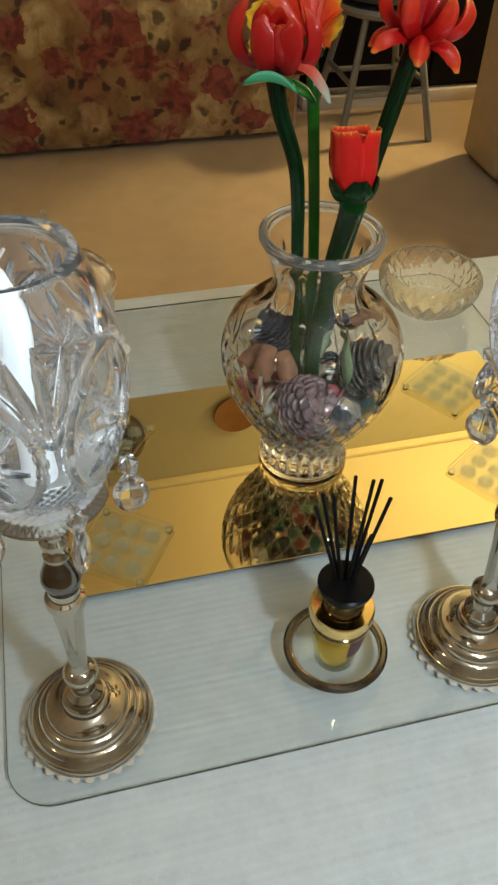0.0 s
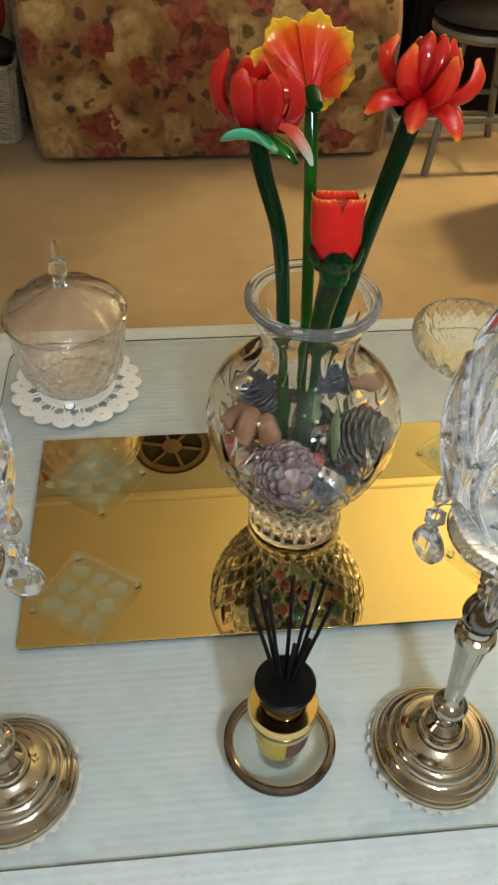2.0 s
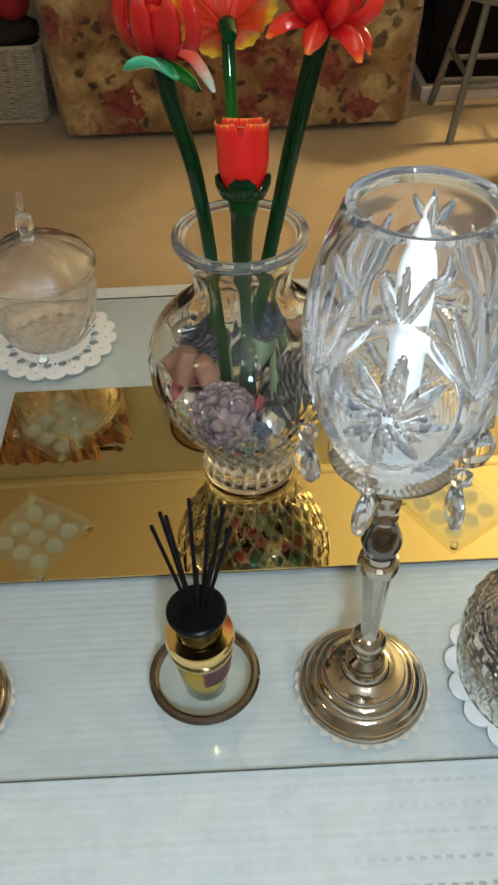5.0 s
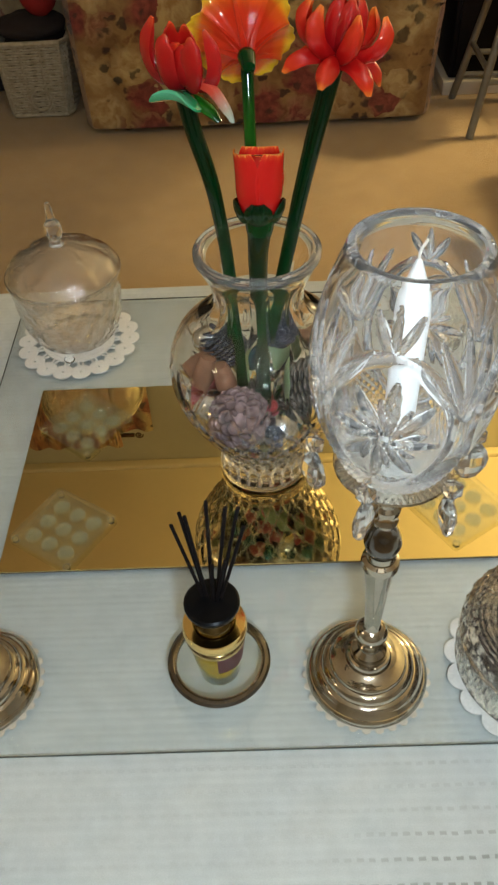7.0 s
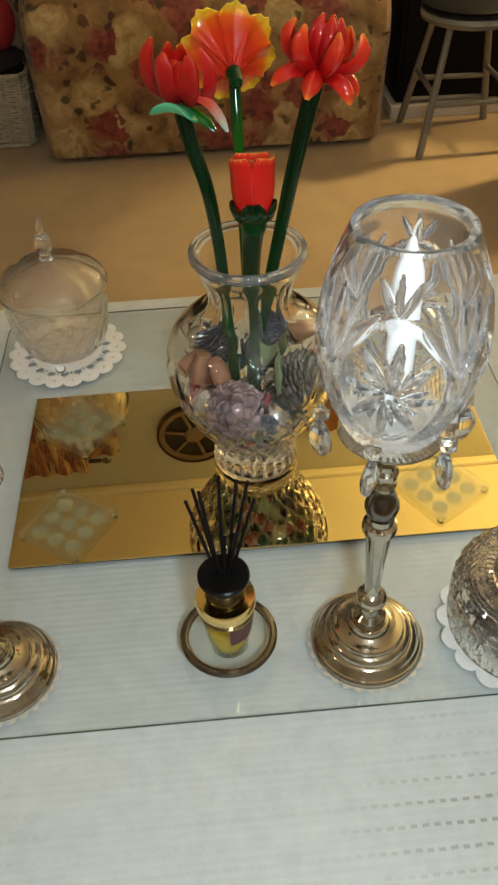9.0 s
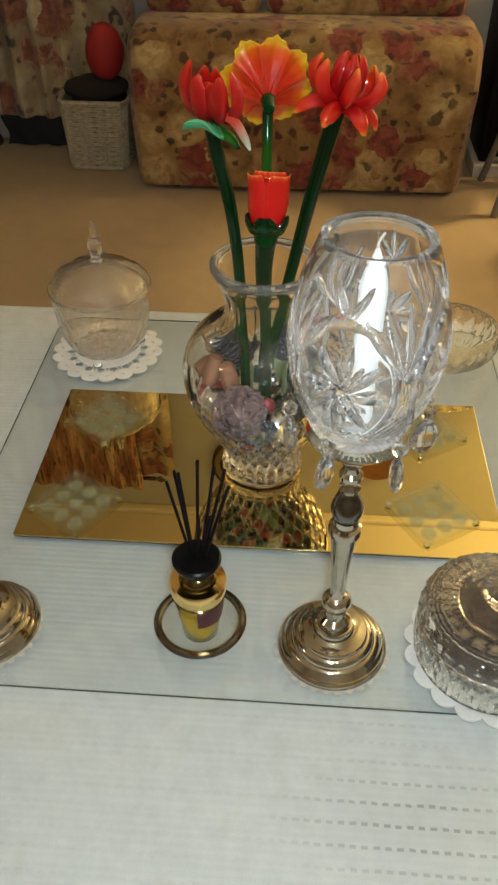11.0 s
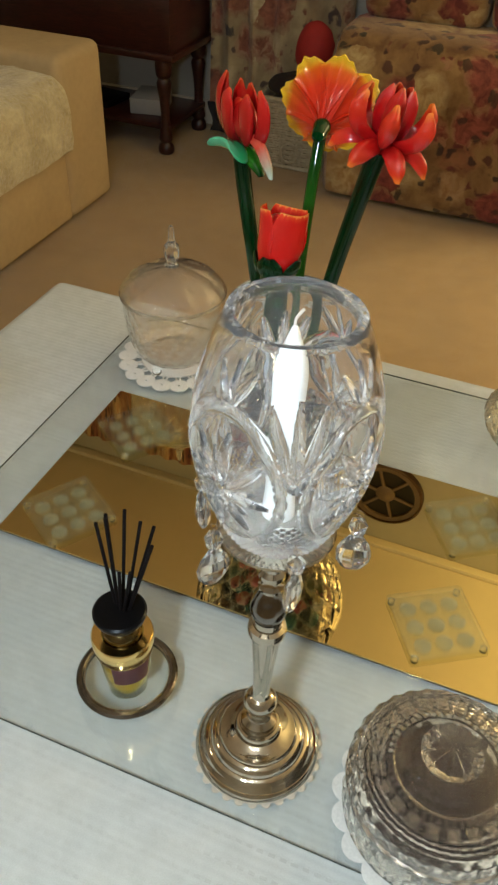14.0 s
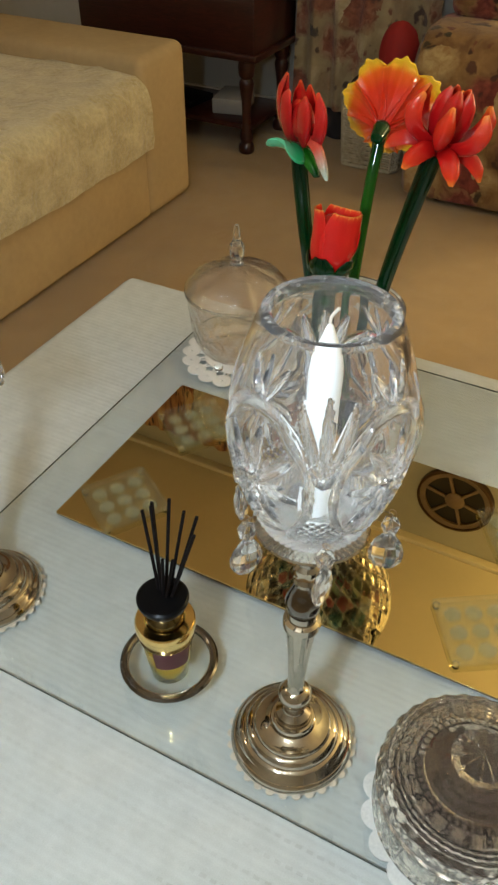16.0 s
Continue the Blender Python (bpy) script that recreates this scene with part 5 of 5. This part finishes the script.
# ---- sofas ----


def sofa(loc, turn, label, throw):
    """Front faces +x; the middle of the front edge at floor height is its origin."""
    root = thing("sofa", loc, label, "sofa", "sofas", turn)
    L, D = 1.93, 0.92
    part("frame", box(bmesh.new(), (-D, -L / 2 + 0.24, 0.012), (-0.004, L / 2 - 0.24, 0.235), 0.015, 3), M_SOFA, root)
    for s in (-1, 1):
        y0, y1 = sorted((s * L / 2, s * (L / 2 - 0.245)))
        part("arm", box(bmesh.new(), (-D, y0, 0.008), (0.0, y1, 0.482), 0.03, 4), M_SOFA, root)
    part("backrest", box(bmesh.new(), (-D - 0.01, -L / 2 + 0.02, 0.036), (-D + 0.22, L / 2 - 0.02, 0.78), 0.05, 4), M_SOFA, root)
    for k in range(2):
        w = (L - 0.49) / 2
        y0 = -L / 2 + 0.245 + k * w
        part("seat_cushion", box(bmesh.new(), (-D + 0.2, y0 + 0.004, 0.23), (-0.03, y0 + w - 0.004, 0.415), 0.03, 3), M_SOFA, root)
    for x in (-0.08, -D + 0.08):
        for y in (-L / 2 + 0.1, L / 2 - 0.1):
            part("leg", box(bmesh.new(), (x - 0.03, y - 0.03, 0), (x + 0.03, y + 0.03, 0.04), 0.004), M_BLACKWOOD, root)
    if throw:
        bm = bmesh.new()
        y0, y1 = -L / 2 + 0.25, L / 2 - 0.245
        path = spline([(-D + 0.22, 0.428, 0), (-0.40, 0.434, 0), (-0.08, 0.438, 0), (-0.005, 0.424, 0), (0.022, 0.385, 0), (0.026, 0.300, 0), (0.022, 0.232, 0)], 8)
        ny = 90
        rows = []
        for side in (0, 1):
            grid = []
            for i, p in enumerate(path):
                row = []
                for j in range(ny + 1):
                    y = y0 + (y1 - y0) * j / ny
                    n = noise.noise((p.x * 9, y * 9, p.y * 9)) * 0.008 + noise.noise((p.x * 30, y * 30, p.y * 30)) * 0.004
                    sag = 0.012 * noise.noise((y * 5, 3.1, 0.0)) if i == len(path) - 1 else 0.0
                    row.append(bm.verts.new((p.x + (n if p.y < 0.38 else n * 0.3) - side * 0.012 * (p.y < 0.4), y, p.y + (n if p.y > 0.35 else 0) - side * 0.004 + sag)))
                grid.append(row)
            rows.append(grid)
        for i in range(len(path) - 1):
            for j in range(ny):
                bm.faces.new((rows[0][i][j], rows[0][i][j + 1], rows[0][i + 1][j + 1], rows[0][i + 1][j]))
                bm.faces.new((rows[1][i][j + 1], rows[1][i][j], rows[1][i + 1][j], rows[1][i + 1][j + 1]))
            for j in (0, ny):
                bm.faces.new((rows[0][i][j], rows[0][i + 1][j], rows[1][i + 1][j], rows[1][i][j]))
        for j in range(ny):
            i = len(path) - 1
            bm.faces.new((rows[0][i][j], rows[0][i][j + 1], rows[1][i][j + 1], rows[1][i][j]))
        bmesh.ops.recalc_face_normals(bm, faces=bm.faces)
        blanket = single("throw_blanket", bm, M_FUR, loc, "pale yellow plush throw spread over the tan sofa seat", "throw", turn=turn)
    return root


sofa((-0.852, 0.752, 0), 0, "low tan suede sofa with square arms on carpet", True)
sofa((1.345, 0.815, 0), 180, "low tan suede sofa with square arms facing the table", False)

# ---- floral seat ----
flo = thing("floral_armchair", (0.318, 2.0, 0), "boxy armchair in faded floral upholstery with rounded seat front", "armchair")
bm = bmesh.new()
W, H, DP = 1.10, 0.500, 0.40
nx, nz = 48, 40


def flo_side(s):
    """A point and outward way on the rounded upright section, s from front foot over the top to the back foot."""
    pts = [(0.018, 0.018), (0.004, 0.03), (0.0, 0.12), (-0.004, 0.30), (0.004, 0.40), (0.030, 0.452), (0.085, H), (0.20, H + 0.008), (DP - 0.06, H), (DP - 0.01, 0.44), (DP, 0.3), (DP, 0.018)]
    return spline([(y, z, 0) for y, z in pts], 6)


sec = flo_side(0)
rows = []
for i in range(nx + 1):
    t = 2 * i / nx - 1
    e = abs(t)
    pinch = max(0.0, (e - 0.90) / 0.10)
    row = []
    for p in sec:
        bulge = 0.5 * W * t * (1 + 0.03 * (p.y / H) * e)
        inset = 0.05 * (1 - math.sqrt(max(0.0, 1 - pinch * pinch)))
        y = p.x + inset * (1 if p.x < DP / 2 else -1)
        z = p.y - inset * (0.8 if p.y > 0.35 else 0.0)
        pleat = 0.004 * math.sin(t * 140) * max(0.0, e - 0.82) * 5 * (p.y > 0.3)
        wob = 0.006 * noise.noise((t * 5, p.y * 7, p.x * 5))
        row.append(bm.verts.new((bulge, y - wob - pleat, max(0.016, z))))
    rows.append(row)
for i in range(nx):
    for k in range(len(sec) - 1):
        bm.faces.new((rows[i][k], rows[i][k + 1], rows[i + 1][k + 1], rows[i + 1][k]))
bm.faces.new(rows[0][::-1])
bm.faces.new(rows[-1])
bm.faces.new([rows[i][0] for i in range(nx + 1)] + [rows[i][-1] for i in range(nx, -1, -1)])
bmesh.ops.recalc_face_normals(bm, faces=bm.faces)
part("seat", bm, M_FLORAL, flo)
for x0, x1 in ((-0.53, -0.14), (-0.13, 0.53)):
    part("back_cushion", box(bmesh.new(), (x0, 0.24, 0.495), (x1, 0.40, 0.89), 0.05, 4), M_FLORAL, flo)
for x in (-0.42, 0.42):
    for y in (0.07, 0.33):
        part("foot", turned([(0.0, 0.0), (0.025, 0.0), (0.03, 0.018), (0.0, 0.02)], 16), M_BLACKWOOD, flo).location = (x, y, 0)

# ---- wicker basket with a red ball ----
bk = thing("wicker_basket", (-0.406, 2.267, 0), "white wicker basket with woven ring handle beside the floral armchair", "basket")
bm = bmesh.new()


def basket_ring(z, k=1.0):
    w = 0.102 + 0.016 * z / 0.23
    return [Vector((w * k * sx, 0.095 * k * sy, z)) for sx, sy in ((-1, -0.7), (-0.85, -1), (0.85, -1), (1, -0.7), (1, 0.7), (0.85, 1), (-0.85, 1), (-1, 0.7))]


for n in range(26):
    z = 0.012 + n * 0.0085
    ring = basket_ring(z)
    dense = []
    for a, b in zip(ring, ring[1:] + ring[:1]):
        for q in range(6):
            dense.append(a.lerp(b, q / 6))
    pts = []
    for i, p in enumerate(dense):
        out = Vector((p.x, p.y, 0)).normalized()
        pts.append(p + out * 0.0030 * (1 if (i + n) % 2 else -1))
    tube(bm, pts + pts[:1], 0.0042, 6)
part("weave", bm, M_WICKER, bk, kind="stuff")
bm = bmesh.new()
for i in range(24):
    lo, hi = basket_ring(0.006), basket_ring(0.228)
    k, q = i // 3, (i % 3) / 3
    a = lo[k].lerp(lo[(k + 1) % 8], q)
    b = hi[k].lerp(hi[(k + 1) % 8], q)
    tube(bm, [a, b], 0.0045, 6)
part("stake", bm, M_WICKER, bk, kind="stuff")
bm = bmesh.new()
for z, r in ((0.234, 0.009), (0.008, 0.007)):
    ring = basket_ring(z, 1.01)
    part("border", tube(bmesh.new(), ring + ring[:1], r, 8), M_WICKER, bk)
bm = bmesh.new()
tube(bm, [(0.034 * math.cos(k * math.pi / 12), 0, 0.034 * math.sin(k * math.pi / 12)) for k in range(25)], 0.004, 8)
part("ring_handle", bm, M_WICKER, bk).location = (0.012, -0.108, 0.062)
bm = box(bmesh.new(), (-0.094, -0.082, 0.004), (0.094, 0.082, 0.224), 0.01)
part("lining", bm, M_BROWNCLOTH, bk)
bm = bmesh.new()
ball(bm, (0, 0, 0), (0.115, 0.105, 0.035), 28, 14)
for v in bm.verts:
    v.co += v.co.normalized() * 0.008 * noise.noise(v.co * 25)
single("brown_cushion", bm, M_BROWNCLOTH, (-0.406, 2.267, 0.262), "dark brown cloth bundled on top of the wicker basket", "cloth")
bm = bmesh.new()
ball(bm, (0, 0, 0), (0.066, 0.064, 0.092), 32, 20)
for v in bm.verts:
    v.co += v.co.normalized() * 0.003 * noise.noise(v.co * 30)
single("red_ball", bm, M_REDBALL, (-0.362, 2.267, 0.378), "rounded red felt ball resting on brown cloth", "ball")

# ---- dark wooden side table ----
st = thing("side_table", (-1.185, 2.26, 0), "dark mahogany side table with turned legs behind the sofa", "side table")
part("tabletop", box(bmesh.new(), (-0.40, -0.19, 0.545), (0.40, 0.19, 0.575), 0.008), M_DARKWOOD, st)
part("apron", box(bmesh.new(), (-0.365, -0.160, 0.345), (0.365, 0.160, 0.546), 0.004), M_DARKWOOD, st)
part("moulding", box(bmesh.new(), (-0.378, -0.172, 0.322), (0.378, 0.172, 0.346), 0.006), M_DARKWOOD, st)
leg_prof = [(0.0, 0.0), (0.024, 0.0), (0.030, 0.012), (0.027, 0.030), (0.020, 0.040), (0.025, 0.052), (0.022, 0.075), (0.016, 0.120), (0.019, 0.190), (0.027, 0.245), (0.020, 0.262), (0.028, 0.275), (0.028, 0.324), (0.0, 0.324)]
for x in (-0.34, 0.325):
    for y in (-0.14, 0.14):
        part("leg", turned(leg_prof, 20, 2), M_DARKWOOD, st).location = (x, y, 0)
part("shelf", box(bmesh.new(), (-0.36, -0.15, 0.085), (0.35, 0.15, 0.105), 0.004), M_DARKWOOD, st)
single("paper_box", box(bmesh.new(), (-0.06, -0.08, 0), (0.06, 0.08, 0.055), 0.004), M_PAPER, (-0.985, 2.25, 0.105), "small white cardboard box on the table's lower shelf", "box", turn=12)
single("book", box(bmesh.new(), (-0.10, -0.07, 0), (0.10, 0.07, 0.022), 0.003), M_BLACKWOOD, (-1.215, 2.25, 0.105), "dark closed book on the table's lower shelf", "book", turn=-8)

# ---- stool and black cabinet ----
stool = thing("stool", (1.12, 2.02, 0), "small grey painted stool with splayed legs and ring seat", "stool")
feet = ((-0.153, -0.142), (0.166, -0.131), (0.141, 0.141), (-0.150, 0.160))
tops = ((-0.085, -0.085), (0.085, -0.085), (0.085, 0.085), (-0.085, 0.085))
for (fx, fy), (tx, ty) in zip(feet, tops):
    part("leg", tube(bmesh.new(), [(fx, fy, 0), (tx, ty, 0.375)], [0.0125, 0.0105], 14), M_STOOL, stool)
for a, b, t in ((0, 1, 0.42), (1, 2, 0.50), (2, 3, 0.42), (3, 0, 0.50), (2, 3, 0.22)):
    p = Vector((*feet[a], 0)).lerp(Vector((*tops[a], 0.375)), t)
    q = Vector((*feet[b], 0)).lerp(Vector((*tops[b], 0.375)), t)
    part("rung", tube(bmesh.new(), [p, q], 0.0085, 10), M_STOOL, stool)
part("seat", turned([(0.0, 0.372), (0.130, 0.372), (0.152, 0.380), (0.156, 0.392), (0.150, 0.404), (0.130, 0.408), (0.0, 0.406)], 48), M_STOOL, stool, "grey ring under the seat")
part("cushion", turned([(0.0, 0.406), (0.140, 0.408), (0.150, 0.418), (0.142, 0.432), (0.0, 0.440)], 48, 2), M_BLACKWOOD, stool, "black vinyl seat pad")

cab = thing("black_cabinet", (1.56, 2.31, 0), "wide black cabinet on a pale plinth against the wall", "cabinet")
part("plinth", box(bmesh.new(), (-0.62, -0.11, 0), (0.75, 0.165, 0.045), 0.004), M_TRIM, cab, "pale plinth")
part("carcass", box(bmesh.new(), (-0.60, -0.08, 0.046), (0.73, 0.165, 0.55), 0.006), M_BLACKWOOD, cab)
for k in range(3):
    x = -0.59 + 0.44 * k
    part("door", box(bmesh.new(), (x + 0.004, -0.095, 0.06), (x + 0.434, -0.081, 0.535), 0.003), M_BLACKWOOD, cab)

# ---- curtain, clock and plate on the far wall ----


def drape(name, x0, x1, z0, z1, y, folds, depth, mat, label, parent=None):
    bm = bmesh.new()
    nx, nz = folds * 10, 16
    grids = []
    for side in (0, 0.004):
        g = []
        for i in range(nx + 1):
            u = i / nx
            col = []
            for k in range(nz + 1):
                w = k / nz
                yy = y + depth * math.sin(2 * math.pi * folds * u + 0.6 * math.sin(3 * w)) * (0.55 + 0.45 * (1 - w)) + side
                col.append(bm.verts.new((x0 + (x1 - x0) * u + 0.01 * math.sin(5 * w + 9 * u), yy, z0 + (z1 - z0) * w)))
            g.append(col)
        grids.append(g)
    a, b = grids
    for i in range(nx):
        for k in range(nz):
            bm.faces.new((a[i][k], a[i + 1][k], a[i + 1][k + 1], a[i][k + 1]))
            bm.faces.new((b[i + 1][k], b[i][k], b[i][k + 1], b[i + 1][k + 1]))
        for k in (0, nz):
            bm.faces.new((a[i][k], a[i + 1][k], b[i + 1][k], b[i][k]))
    for k in range(nz):
        for i in (0, nx):
            bm.faces.new((a[i][k], a[i][k + 1], b[i][k + 1], b[i][k]))
    bmesh.ops.recalc_face_normals(bm, faces=bm.faces)
    return part(name, bm, mat, parent, label)


curtain = thing("curtain", (0, 0, 0), "floor-length floral curtain with dark brown valance on a rod", "curtain")
drape("panel", -0.81, -0.27, 0.11, 2.53, WALL_Y - 0.085, 5, 0.022, M_DRAPE, "cream and rust floral curtain panel", curtain)
# lowest strip of the curtain, coloured dark in place of shade near the floor
drape("shade_strip", -0.81, -0.27, 0.004, 0.112, WALL_Y - 0.085, 5, 0.008, M_FOOTSHADE, "dark strip for the shade at the curtain's foot", curtain)
drape("valance", -2.30, -0.43, 2.06, 2.60, WALL_Y - 0.125, 19, 0.018, M_VALANCE, "brown patterned valance", curtain)
bm = bmesh.new()
tube(bm, [(-2.35, WALL_Y - 0.085, 2.56), (-0.36, WALL_Y - 0.085, 2.56)], 0.011, 12)
part("rod", bm, M_BRASS, curtain)
bm = bmesh.new()
tube(bm, [(-0.338 + 0.022 * math.cos(k * 0.5) * (1 - k / 22), WALL_Y - 0.085, 2.56 + 0.022 * math.sin(k * 0.5) * (1 - k / 22)) for k in range(20)], 0.004, 8)
part("finial", bm, M_BRASS, curtain, "scrolled dark metal finial")

clock = thing("wall_clock", (0.12, WALL_Y - 0.002, 2.49), "round dark openwork wall medallion with pale spokes and hub", "wall clock")
CR = 0.190


def facing(bm):
    bmesh.ops.transform(bm, matrix=Matrix.Rotation(radians(90), 4, "X"), verts=bm.verts)
    return bm


part("face", facing(turned([(0.0, 0.0), (CR - 0.01, 0.0), (CR - 0.01, 0.012), (0.0, 0.012)], 56)), M_CLOCK_IN, clock, "black recessed face")
part("outer_ring", facing(turned([(CR - 0.012, 0.0), (CR, 0.0), (CR, 0.030), (CR - 0.012, 0.034)], 72, 0, None, True)), M_BRASS, clock)
part("inner_ring", facing(turned([(CR - 0.040, 0.0125), (CR - 0.0125, 0.0125), (CR - 0.0125, 0.026), (CR - 0.040, 0.026)], 72, 0, None, True)), M_CLOCK_W, clock)
part("hub", facing(turned([(0.0, 0.0125), (0.045, 0.0125), (0.050, 0.022), (0.030, 0.034), (0.0, 0.036)], 40)), M_CLOCK_W, clock, "pale round hub")
for k in range(6):
    bm = box(bmesh.new(), (0.044, -0.008, 0.0128), (CR - 0.038, 0.008, 0.024), 0.003)
    bmesh.ops.transform(bm, matrix=Matrix.Rotation(radians(60 * k + 12), 4, "Z"), verts=bm.verts)
    part("spoke", facing(bm), M_CLOCK_W, clock)

single("wall_plate", facing(turned([(0.0, 0.0), (0.06, 0.0), (0.115, 0.014), (0.122, 0.020), (0.118, 0.024), (0.065, 0.010), (0.0, 0.008)], 56)), M_PLATE, (0.785, WALL_Y - 0.002, 2.43), "round brown glazed plate hung on the wall", "plate")
